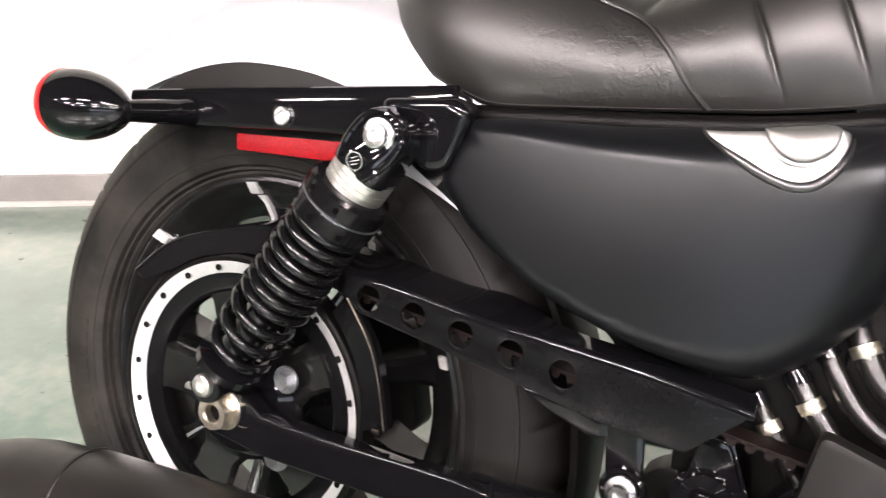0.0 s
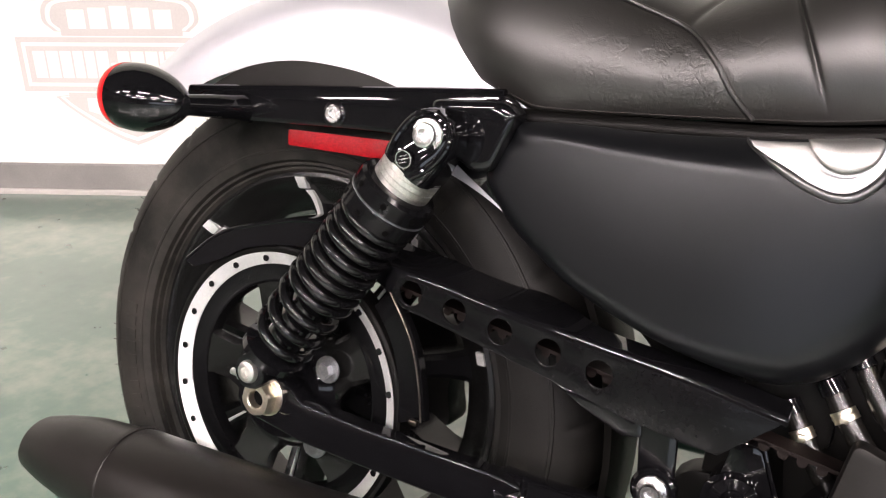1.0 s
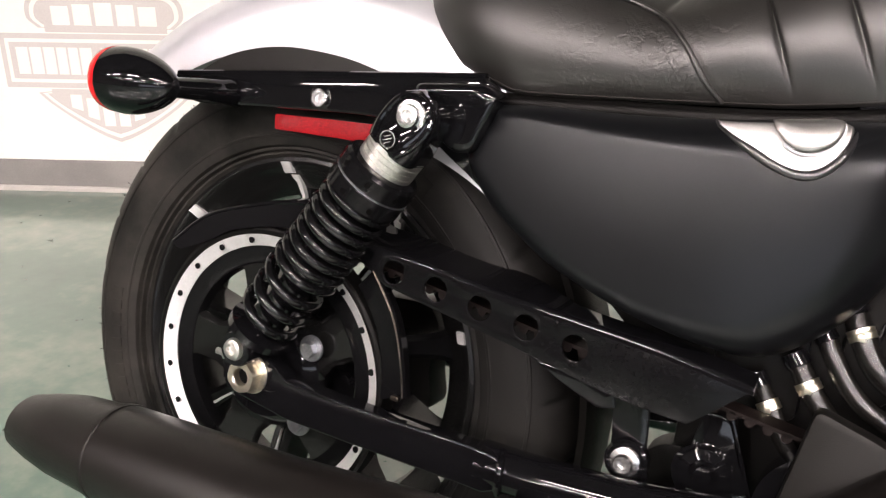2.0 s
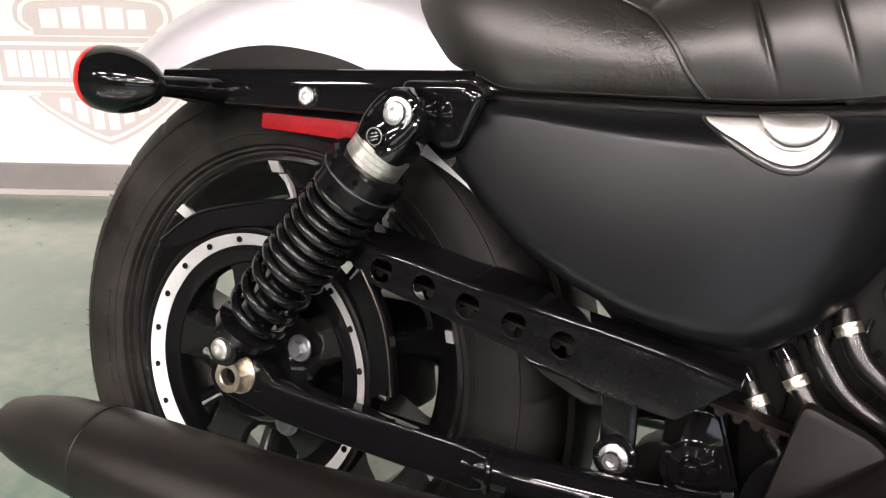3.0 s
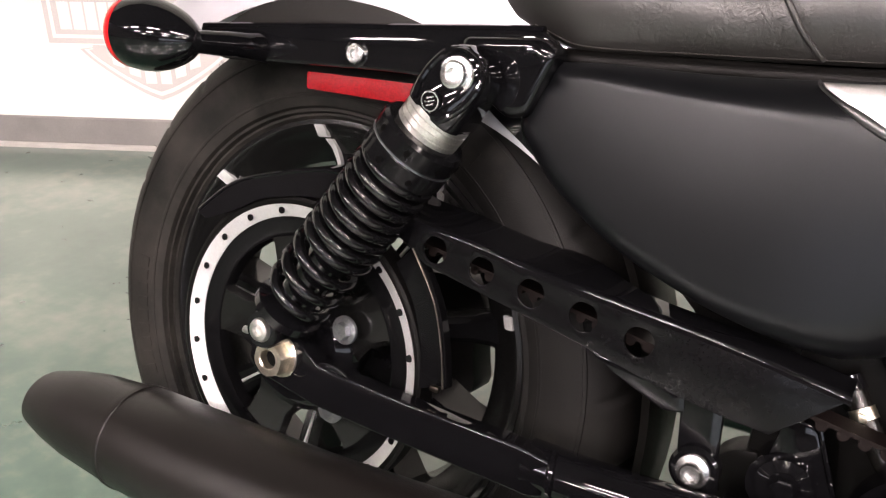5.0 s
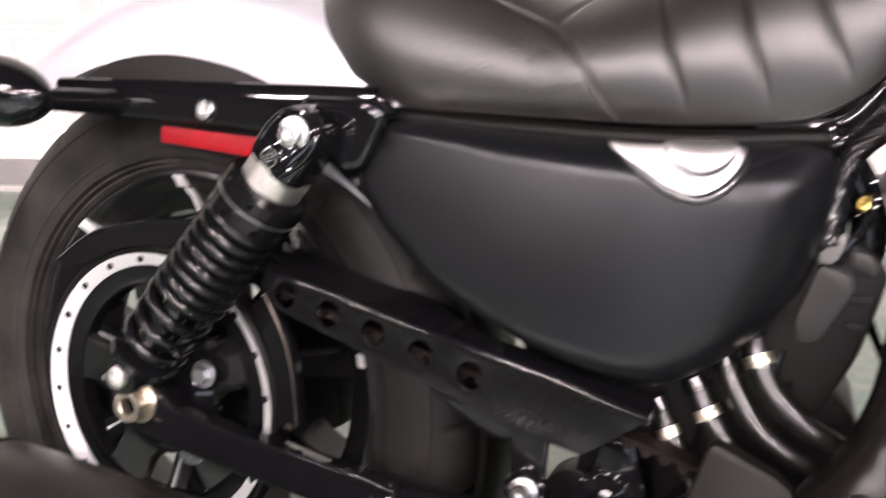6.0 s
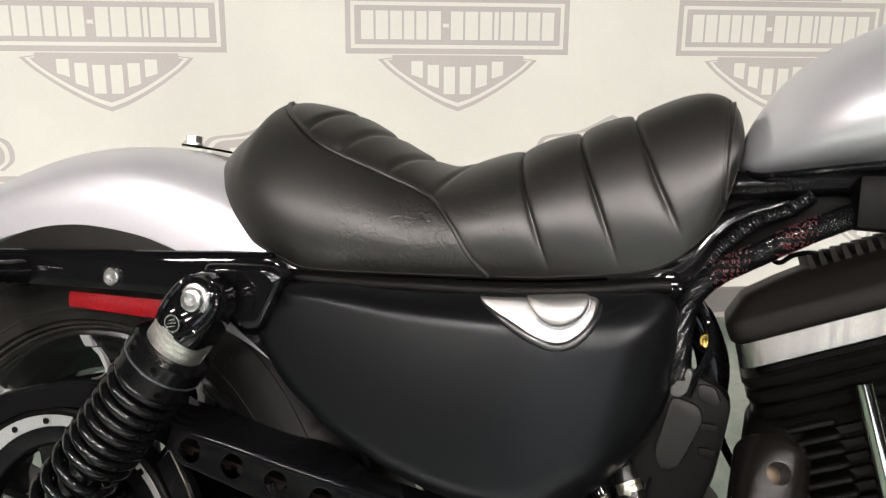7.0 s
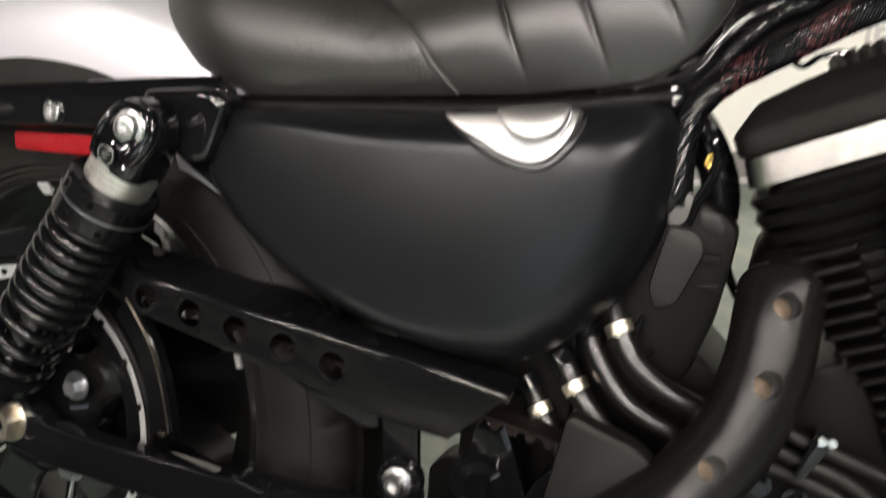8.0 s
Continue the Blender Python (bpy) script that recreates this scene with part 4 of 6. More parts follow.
    bolt_at = (B.x, -0.1640, B.z)
    part("upper_bolt", lathe([(0.0, 0.0), (0.0145, 0.0), (0.0145, 0.003), (0.0136, 0.0042), (0.0104, 0.0045), (0.0104, 0.0078), (0.0095, 0.0094), (0.0076, 0.0100), (0.0050, 0.0100), (0.0046, 0.006), (0, 0.006)], bolt_at, (0, -1, 0), 36), CHROME, ob, "chrome upper shock bolt with washer", 35)
    lg = Vector((0.1618, -0.1755, 0.5666))
    part("round_badge", lathe([(0.0078, -0.002), (0.0078, 0.0012), (0.0, 0.0012)], lg, (0, -1, -0.12), 30), GLOSS, ob, "small round black badge")
    part("badge_ring", lathe([(0.0076, 0.0008), (0.0076, 0.0020), (0.0066, 0.0020), (0.0066, 0.0008)], lg, (0, -1, -0.12), 36, closed=True), CHROME, ob, "thin bright ring")
    for k in (-1, 0, 1):
        run = [lg + Vector((q, -0.0016 - 0.1 * (0.0027 * k + 0.28 * q), 0.0027 * k + 0.28 * q)) for q in (-0.0044 + 0.0012 * abs(k), 0.0044 - 0.0012 * abs(k))]
        part("badge_bar", tube(run, 0.0007, 6, smooth=False), CHROME, ob)
    # lower eye and bolt
    part("lower_eye", lathe([(0.0, -0.018), (0.0165, -0.018), (0.018, -0.015), (0.018, 0.015), (0.0165, 0.018), (0, 0.018)], A, (0, 1, 0), 32), GLOSS, ob)
    part("lower_bolt", lathe([(0.0, 0.0), (0.0128, 0.0), (0.0128, 0.0025), (0.0112, 0.0030), (0.0112, 0.0060), (0.0098, 0.0088), (0.0070, 0.0098), (0.0052, 0.0098), (0.0046, 0.006), (0, 0.006)], (A.x, -0.1605, A.z), (0, -1, 0), 32), STEEL, ob, "domed zinc lower shock bolt", 35)


shock()


def fender():
    """Silver mudguard: a crowned section swept round the wheel."""
    bm = bmesh.new()
    rings = []
    for k in range(67):
        a = radians(134 - (134 - 41) * k / 66)
        deg = math.degrees(a)
        past = math.sqrt((deg - 84) ** 2 + 9) + deg - 84
        R = 0.4183 - 0.00042 * past + 0.0000016 * past ** 2
        knee = min(0.379, R - 0.036)
        skirt = 0.326 if deg < 122 else 0.326 + 0.010 * (deg - 122) / 12
        skirt -= 0.036 * max(0.0, min(1.0, (62 - deg) / 5)) - 0.0014 * max(0.0, 57 - deg)
        sec = [(-0.094, skirt), (-0.0945, (skirt + knee) / 2), (-0.093, knee), (-0.0885, R - 0.026), (-0.076, R - 0.0125), (-0.055, R - 0.004), (-0.028, R - 0.0008), (0, R)]
        sec = sec + [(-y, r) for y, r in sec[-2::-1]]
        inner = [(y * 0.965, r - (0.003 if r > knee - 0.004 else 0.0)) for y, r in sec[::-1]]
        rings.append([(r * math.cos(a), y, AX[2] + r * math.sin(a)) for y, r in sec + inner])
    add_rings(bm, rings)
    ob = part("rear_fender", bm, SILVER, bike, "satin silver painted rear mudguard", 50)
    arch = curve2([(-0.130, 0.600), (-0.105, 0.615), (-0.082, 0.625), (-0.050, 0.633), (-0.014, 0.637), (0.022, 0.636), (0.058, 0.632), (0.085, 0.626), (0.104, 0.6205)], 4)
    part("liner", plate(arch + [(0.104, 0.595), (-0.130, 0.580)], -0.0985, -0.0955, bevel=0.0008), LIDGREY, ob, "black plastic insert in the side of the mudguard")
    bm = bmesh.new()
    rings = []
    for k in range(20):
        a = radians(51 - 62 * k / 19)
        sec = [(-0.074, 0.331), (-0.076, 0.338), (-0.060, 0.344), (0.0, 0.342), (0.050, 0.318), (0.064, 0.308), (0.062, 0.304), (0.048, 0.314), (0.0, 0.338), (-0.072, 0.336)]
        rings.append([(r * math.cos(a), y, AX[2] + r * math.sin(a)) for y, r in sec])
    add_rings(bm, rings)
    part("inner_mudguard", bm, WRINKLE, ob, "dark plastic inner mudguard", 50)
    part("seat_tab", plate(rounded([(0.028, -0.009), (0.078, -0.013), (0.100, -0.013), (0.100, 0.013), (0.078, 0.013), (0.028, 0.009)], 0.006), 0, 0.0025, place=lambda x, z, y: (x, z, 0.7285 + y - max(0, x - 0.04) * 0.10)), GLOSS, ob)
    hex_bolt(ob, "seat_screw", (0.040, 0.0, 0.7305), 0.009, 0.007, STEEL, axis=(0, 0, 1), washer=0.0115)
    return ob


fender()


def fender_strut():
    top = curve2([(-0.139, 0.598), (-0.034, 0.607), (0.079, 0.616), (0.170, 0.6235), (0.214, 0.6265)], 5)
    low = curve2([(0.190, 0.572), (0.130, 0.580), (0.084, 0.581), (-0.002, 0.577), (-0.059, 0.574), (-0.105, 0.5715), (-0.132, 0.578)], 5)
    ob = part("fender_strut", plate(top + [(0.226, 0.620), (0.228, 0.600)] + low, -0.119, -0.1045, bevel=0.003), GLOSS, bike, "gloss black fender support bar", 40)
    part("top_lip", tube([(x, -0.112, z) for x, z in top], 0.0042, 8, smooth=False), GLOSS, ob)
    part("far_strut", plate([(-0.139, 0.575), (0.22, 0.575), (0.22, 0.622), (-0.139, 0.598)], 0.1045, 0.119), GLOSS, ob)
    # cast end cover ahead of the shock
    cast = rounded([(0.150, 0.616), (0.222, 0.6215), (0.2370, 0.612), (0.2170, 0.5625), (0.200, 0.5600), (0.172, 0.578)], 0.013, 7)
    bm = bmesh.new()
    add_rings(bm, [[(x + (0.202 - x) * t, y, z + (0.594 - z) * t) for x, z in cast] for t, y in ((0.0, -0.110), (0.0, -0.1255), (0.025, -0.1295), (0.07, -0.1322), (0.14, -0.1335), (0.30, -0.1338), (0.95, -0.1338))])
    part("strut_cover", bm, GLOSS, ob, "gloss black cast cover", 60)
    part("lower_bracket", plate(rounded([(0.160, 0.573), (0.168, 0.567), (0.187, 0.554), (0.203, 0.544), (0.221, 0.532), (0.236, 0.532), (0.236, 0.600), (0.165, 0.600)], 0.002), -0.1085, -0.1045, bevel=0.001), GLOSS, ob)
    b = (0.0485, -0.1180, 0.5920)
    part("bolt_boss", lathe([(0.0, -0.004), (0.0125, -0.004), (0.0120, 0.0015), (0.0100, 0.0025), (0, 0.0025)], b, (0, -1, 0), 32), GLOSS, ob)
    part("strut_bolt", lathe([(0.0, 0.002), (0.0085, 0.002), (0.0085, 0.0040), (0.0074, 0.0052), (0.0042, 0.0052), (0.0038, 0.003), (0, 0.003)], b, (0, -1, 0), 28), CHROME, ob, "chrome button-head bolt", 35)
    part("reflector", plate(rounded([(-0.017, 0.571), (-0.016, 0.5555), (0.118, 0.5560), (0.118, 0.5745)], 0.003), -0.1030, -0.0965, bevel=0.0012), RED, ob, "long red plastic side reflector")


fender_strut()


def turn_signal():
    c, ax = Vector((-0.080, -0.178, 0.5845)), Vector((-1, -0.02, 0.012)).normalized()
    prof = [(0.0, -0.004), (0.008, -0.003), (0.0125, 0.002), (0.0185, 0.010), (0.0235, 0.019), (0.0282, 0.031), (0.0315, 0.044), (0.0328, 0.056), (0.0324, 0.066), (0.0318, 0.0715), (0.0300, 0.0720), (0.0, 0.071)]
    ob = part("turn_signal", lathe(prof, c, ax, 48), GLOSS, bike, "gloss black bullet turn signal with red lens", 50)
    part("lens", lathe([(0.0305, 0.0705), (0.0321, 0.0712), (0.0321, 0.0735), (0.0308, 0.0790), (0.0275, 0.0835), (0.020, 0.0868), (0.0, 0.0885)], c, ax, 48), LENS, ob, "red lens")
    part("stalk", tube([(-0.078, -0.178, 0.5845), (-0.073, -0.160, 0.5850), (-0.067, -0.140, 0.5855), (-0.060, -0.112, 0.586)], [0.0096 + 0.00012 * k + 0.0004 * max(0, k - 19) for k in range(25)], 18), GLOSS, ob)
    return ob


turn_signal()


# ---- oil tank cover ----
COVER = curve2([(0.2290, 0.6045), (0.236, 0.6062), (0.274, 0.609), (0.34, 0.610), (0.409, 0.6145), (0.519, 0.6265), (0.543, 0.628), (0.556, 0.620), (0.562, 0.602), (0.562, 0.574), (0.556, 0.539), (0.542, 0.508),
                (0.520, 0.477), (0.493, 0.452), (0.468, 0.440), (0.437, 0.440), (0.393, 0.449), (0.345, 0.463), (0.296, 0.482), (0.264, 0.501), (0.235, 0.521), (0.213, 0.544), (0.2055, 0.5565), (0.2085, 0.568), (0.217, 0.587), (0.2265, 0.602), (0.2290, 0.6045)], 5)[:-1]
DEPTH = smooth_table([(0.20, -0.118), (0.26, -0.128), (0.34, -0.133), (0.41, -0.132), (0.46, -0.127), (0.50, -0.118), (0.54, -0.100), (0.57, -0.082)])


TOP_EDGE = smooth_table([(0.34, 0.610), (0.409, 0.6145), (0.519, 0.6265), (0.543, 0.6285), (0.565, 0.6300)])
FRONT_EDGE = smooth_table([(0.440, 0.478), (0.452, 0.493), (0.477, 0.520), (0.508, 0.542), (0.539, 0.556), (0.574, 0.562), (0.602, 0.562), (0.635, 0.561)])


def to_edge(x, z):
    """Distance to the cover's outline, and the nearest place on it."""
    best = (9.0, 0.0, 0.0)
    m = len(COVER)
    for i in range(m):
        ax, az = COVER[i]
        bx, bz = COVER[(i + 1) % m]
        dx, dz = bx - ax, bz - az
        t = max(0.0, min(1.0, ((x - ax) * dx + (z - az) * dz) / (dx * dx + dz * dz + 1e-12)))
        qx, qz = ax + t * dx, az + t * dz
        best = min(best, (math.hypot(x - qx, z - qz), qx, qz))
    return best


def cover_y(x, z):
    """The cover is crisp along its rear and lower edge, and rolls over at its top and front."""
    dist, qx, qz = to_edge(x, z)
    crisp = (1 - ramp01(qx, 0.36, 0.50)) * (1 - ramp01(qz, 0.585, 0.606))
    top = ramp01(qz, 0.590, 0.604) * (1 - ramp01(qx, 0.515, 0.560))
    band = 0.010 + 0.020 * max(0.0, min(1.0, (qx - 0.25) / 0.28))
    d = min(1.0, dist / (0.036 - 0.022 * crisp))
    rise = max(0.0, 1 - (1 - d) ** 2.2) ** 0.5
    full = lerp_table(DEPTH, x)
    edge = full + 0.034 - 0.024 * crisp - 0.012 * top
    belly = 0.003 * math.sin(math.pi * max(0.0, min(1.0, (z - 0.44) / 0.18)))
    plain = edge + (full - belly * d - edge) * rise
    # the side turns inwards in a soft crease below the top edge
    reach = 1.32 * band
    u = max(0.0, 1 - dist / reach)
    shelf = full - belly + 0.74 * reach * u ** 2.2
    body = plain + (shelf - plain) * top
    # towards the front corner both rolls run into one another
    blend = ramp01(x, 0.445, 0.495) * ramp01(z, 0.475, 0.530)
    if blend == 0.0:
        return body
    below = max(0.0, lerp_table(TOP_EDGE, x) - z)
    behind = max(0.0, lerp_table(FRONT_EDGE, z) - x)
    roll = 0.028 * max(0.0, 1 - below / 0.042) ** 2.2
    d = min(1.0, behind / 0.040)
    turn = 0.034 * (1 - max(0.0, 1 - (1 - d) ** 2.2) ** 0.5)
    corner = full - belly * d + (roll ** 2 + turn ** 2) ** 0.5
    return body + (corner - body) * blend


def badge_y(x, z):
    """The badge plate leans back a little, and bends further back along its top."""
    q = min(max(x, 0.42), 0.49)
    return cover_y(q, 0.586) + 0.30 * (z - 0.586) + 12.0 * max(0.0, z - 0.604) ** 2


def oil_tank():
    bm = bmesh.new()
    cx, cz = 0.40, 0.545
    rings = []
    for t in (0.0, 0.01, 0.025, 0.045, 0.065, 0.09, 0.115, 0.14, 0.165, 0.19, 0.215, 0.24, 0.265, 0.29, 0.315, 0.34, 0.365, 0.39, 0.42, 0.46, 0.52, 0.60, 0.68, 0.80, 0.90):
        ring = []
        for x, z in COVER:
            px, pz = x + (cx - x) * t, z + (cz - z) * t
            ring.append((px, cover_y(px, pz), pz))
        rings.append(ring)
    back = [(x, cover_y(x, z) + 0.03, z) for x, z in COVER]
    vs = add_rings(bm, [back] + rings)
    soft = [v for ring in vs[2:-1] for v in ring if v.co.x > 0.47]
    for _ in range(8):
        bmesh.ops.smooth_vert(bm, verts=soft, factor=0.5, use_axis_x=False, use_axis_y=True, use_axis_z=False)
    ob = part("oil_tank", bm, MATTE, bike, "satin black oil tank cover", 60)
    # badge that follows the cover
    out = curve2([(0.410, 0.6135), (0.4135, 0.6095), (0.425, 0.6032), (0.4382, 0.5962), (0.4515, 0.5900), (0.4637, 0.5858), (0.4722, 0.5847), (0.4805, 0.5862), (0.4878, 0.5910), (0.4937, 0.5980), (0.4983, 0.6070),
                  (0.5000, 0.6150), (0.4985, 0.6200), (0.4900, 0.6215), (0.4700, 0.6192), (0.4450, 0.6160), (0.4200, 0.6138), (0.410, 0.6135)], 4)[:-1]
    bm = bmesh.new()
    rings = [[(x, cover_y(x, z) + 0.004, z) for x, z in out]]
    for t, lift in ((0.0, 0.0004), (0.025, 0.0020), (0.08, 0.0024), (0.25, 0.0024), (0.45, 0.0024), (0.65, 0.0024), (0.9, 0.0024)):
        rings.append([(x + (0.468 - x) * t, badge_y(x + (0.468 - x) * t, z + (0.606 - z) * t) - lift, z + (0.606 - z) * t) for x, z in out])
    add_rings(bm, rings)
    badge = part("badge", bm, BRUSHED, ob, "brushed silver badge plate", 50)
    # raised edge of the recess that holds the badge
    lip = [(x + (x - 0.464) * 0.062, z + (z - 0.606) * 0.15) for x, z in out[:len(out) * 11 // 17 + 3]]
    part("badge_recess_rim", tube([(x, cover_y(x, z) + 0.0018, z) for x, z in lip], [0.0010 + 0.0030 * min(1.0, min(k, len(lip) - 1 - k) / 9) for k in range(len(lip))], 14, smooth=False), POLISHRIM, ob)
    cap = curve2([(0.4475, 0.6185), (0.470, 0.6215), (0.491, 0.6235), (0.4945, 0.6165), (0.4905, 0.6065), (0.4815, 0.600), (0.4705, 0.5985), (0.4600, 0.6025), (0.4520, 0.6105), (0.4475, 0.6185)], 6)[:-1]
    bm = bmesh.new()
    rings = []
    for t, lift in ((0.0, 0.002), (0.0, 0.0070), (0.05, 0.0094), (0.14, 0.0105), (0.4, 0.0115), (0.9, 0.0118)):
        rings.append([(x + (0.473 - x) * t, badge_y(x + (0.473 - x) * t, z + (0.612 - z) * t) - lift, z + (0.612 - z) * t) for x, z in cap])
    add_rings(bm, rings)
    part("filler_cap", bm, BRUSHED, badge, "domed silver filler cap", 50)
    bm = bmesh.new()
    line = [(x, badge_y(x, z) - 0.0038, z) for x, z in cap]
    for i in range(2, len(line) * 2 // 3 + 8, 1):
        p = line[i % len(line)]
        add_tube(bm, [(p[0], p[1] + 0.001, p[2] - 0.0018), (p[0], p[1] - 0.0026, p[2] - 0.0018)], 0.0012, 6)
    part("cap_knurl", bm, DULLSTEEL, badge)
    # frame rail and box behind the cover
    part("inner_box", box(0.37, 0.530, -0.070, 0.070, 0.475, 0.605, 0.008), PLASTIC, ob)
    return ob


oil_tank()


# ---- seat ----
S_TOP = smooth_table([(0.098, 0.704), (0.105, 0.722), (0.122, 0.740), (0.140, 0.753), (0.153, 0.7645), (0.1645, 0.7770), (0.178, 0.7795), (0.200, 0.7780), (0.241, 0.768), (0.305, 0.737), (0.340, 0.7245), (0.365, 0.727), (0.411, 0.743), (0.462, 0.763), (0.511, 0.782), (0.550, 0.796), (0.575, 0.797), (0.590, 0.785), (0.597, 0.765)])
S_LOW = smooth_table([(0.098, 0.698), (0.105, 0.690), (0.125, 0.673), (0.153, 0.652), (0.180, 0.637), (0.217, 0.623), (0.246, 0.6165), (0.327, 0.621), (0.416, 0.6265), (0.457, 0.630), (0.515, 0.639), (0.540, 0.647), (0.564, 0.665), (0.582, 0.690), (0.590, 0.716), (0.597, 0.752)])
S_WIDE = smooth_table([(0.098, 0.016), (0.105, 0.042), (0.125, 0.074), (0.153, 0.103), (0.20, 0.122), (0.26, 0.124), (0.33, 0.116), (0.42, 0.102), (0.50, 0.085), (0.56, 0.074), (0.582, 0.068), (0.592, 0.058), (0.597, 0.042)])
PIPING = [(0.169, 0.7765), (0.184, 0.7645), (0.206, 0.750), (0.243, 0.7285), (0.302, 0.7075), (0.347, 0.690), (0.372, 0.668), (0.388, 0.645), (0.404, 0.6275)]
PIPE_X = smooth_table([(x, z) for x, z in PIPING])
GROOVES = (0.4157, 0.4575, 0.5130, 0.5630)


@functools.lru_cache(None)
def seat_dims(x):
    return lerp_table(S_TOP, x), lerp_table(S_LOW, x), lerp_table(S_WIDE, x), lerp_table(PIPE_X, x)


def seat_point(x, q, squash=1.0):
    """q runs from the near lower edge (0) over the top (0.5) to the far lower edge (1)."""
    zt, zb, w, _ = seat_dims(x)
    t = math.pi * q
    c, s = math.cos(t), math.sin(t)
    tail = max(0.0, min(1.0, (0.27 - x) / 0.15))
    tail = tail * tail * (3 - 2 * tail)
    h = abs(s) ** (0.96 + 0.06 * tail)
    side = math.copysign(abs(c) ** (1.02 - 0.04 * tail), c)
    tuck = 1.0 - 0.20 * (1 - h) ** 4
    return Vector((x, -w * side * tuck * squash, zb + (zt - zb) * h))


def seat_relief(p):
    """How far the cover is drawn in at the stitched grooves."""
    x, z = p.x, p.z
    zb = seat_dims(x)[1]
    xs = x + 0.41 * (z - zb)
    cut = 0.0
    for g in GROOVES[1:]:
        d = abs(xs - g)
        cut += 0.0034 * math.exp(-(d / 0.0017) ** 2) + 0.0010 * math.exp(-(d / 0.005) ** 2)
    if xs < 0.4575:
        d = min(1.0, (0.4575 - xs) / 0.024)
        cut -= 0.0034 * ramp01(xs, 0.355, 0.430) * math.sin(math.pi / 2 * d) ** 0.72
    else:
        edges = (0.4575, 0.5130, 0.5630, 0.66)
        for a, b in zip(edges, edges[1:]):
            if a <= xs < b:
                cut -= 0.0036 * math.sin(math.pi * (xs - a) / (b - a)) ** 0.72
    # the cover sinks on both sides of the piping
    if 0.169 < x < 0.4055:
        drop = (lerp_table(PIPE_X, x + 0.002) - lerp_table(PIPE_X, x - 0.002)) / 0.004
        d = abs(z - seat_dims(x)[3]) / math.hypot(1, drop)
        cut += 0.0016 * math.exp(-(d / 0.0042) ** 2)
    if 0.172 < x < 0.42 and z > seat_dims(x)[3] + 0.001:
        for g in (0.216, 0.258, 0.302, 0.352):
            d = abs(x + 0.30 * abs(p.y) - g - 0.02)
            cut += 0.0034 * math.exp(-(d / 0.0045) ** 2) * (ramp01(z, 0.685, 0.712) if g > 0.35 else 1.0)
    return cut


def seat_skin(x, q, out=0.0):
    """A place on the finished cover, out from it."""
    p = seat_point(x, q)
    n = p - Vector((x, 0, (seat_dims(x)[0] + seat_dims(x)[1]) / 2))
    n.x = 0
    n = n.normalized() if n.length > 1e-6 else Vector((0, 0, 1))
    edge = ramp01(min(q, 1 - q), 0.0, 0.13)
    return p - n * (seat_relief(p) * edge - out)


def seat():
    bm = bmesh.new()
    rings = []
    nx, nq = 640, 176
    for i in range(nx + 1):
        x = 0.0985 + (0.5965 - 0.0985) * i / nx
        ring = []
        for j in range(nq + 1):
            ring.append(seat_skin(x, j / nq))
        rings.append(ring)
    add_rings(bm, rings)
    ob = part("seat", bm, LEATHER, bike, "black vinyl solo seat with stitched ribs and piping", 180)

    def on_seat(x, z, out=0.0):
        """Near side of the seat at a place in profile."""
        lo, hi = 0.0, 0.5
        for _ in range(30):
            m = (lo + hi) / 2
            if seat_point(x, m).z < z:
                lo = m
            else:
                hi = m
        p = seat_point(x, lo)
        return p + Vector((0, -out, 0))

    near = [on_seat(x, z, 0.0008) for x, z in curve2(PIPING, 7)]
    part("piping", tube(near, 0.0021, 10, smooth=False), LEATHER, ob, "raised black piping")
    # lower welt, and the pan below it
    bm = bmesh.new()
    rings = []
    for i in range(0, 50):
        x = 0.155 + (0.578 - 0.155) * i / 49
        p = seat_point(x, 0.0)
        z = p.z
        rings.append([(x, p.y + 0.006, z + 0.002), (x, p.y + 0.014, z - 0.003), (x, -p.y - 0.014, z - 0.003), (x, -p.y - 0.006, z + 0.002)])
    add_rings(bm, rings)
    part("seat_pan", bm, GLOSS, ob, "black seat pan")
    front = [seat_skin(0.5865, 0.02 + 0.46 * k / 40, 0.0006) for k in range(41)]
    part("front_seam", tube(front, 0.0016, 8, smooth=False), LEATHER, ob)
    bm = bmesh.new()
    for k in range(46):
        a, b = seat_skin(0.5825, 0.03 + 0.40 * k / 46, 0.0005), seat_skin(0.5825, 0.03 + 0.40 * (k + 0.55) / 46, 0.0005)
        add_tube(bm, [a, b], 0.00045, 5)
    part("front_stitching", bm, THREAD, ob, "grey stitching")
    # stitches along the lower and front edge
    bm = bmesh.new()
    for i in range(0, 110):
        x = 0.20 + (0.594 - 0.20) * i / 110
        p, q = seat_skin(x, 0.006, 0.0005), seat_skin(x + 0.0024, 0.006, 0.0005)
        add_tube(bm, [p, q], 0.00045, 5)
    part("stitching", bm, THREAD, ob, "grey stitching")
    return ob


seat()


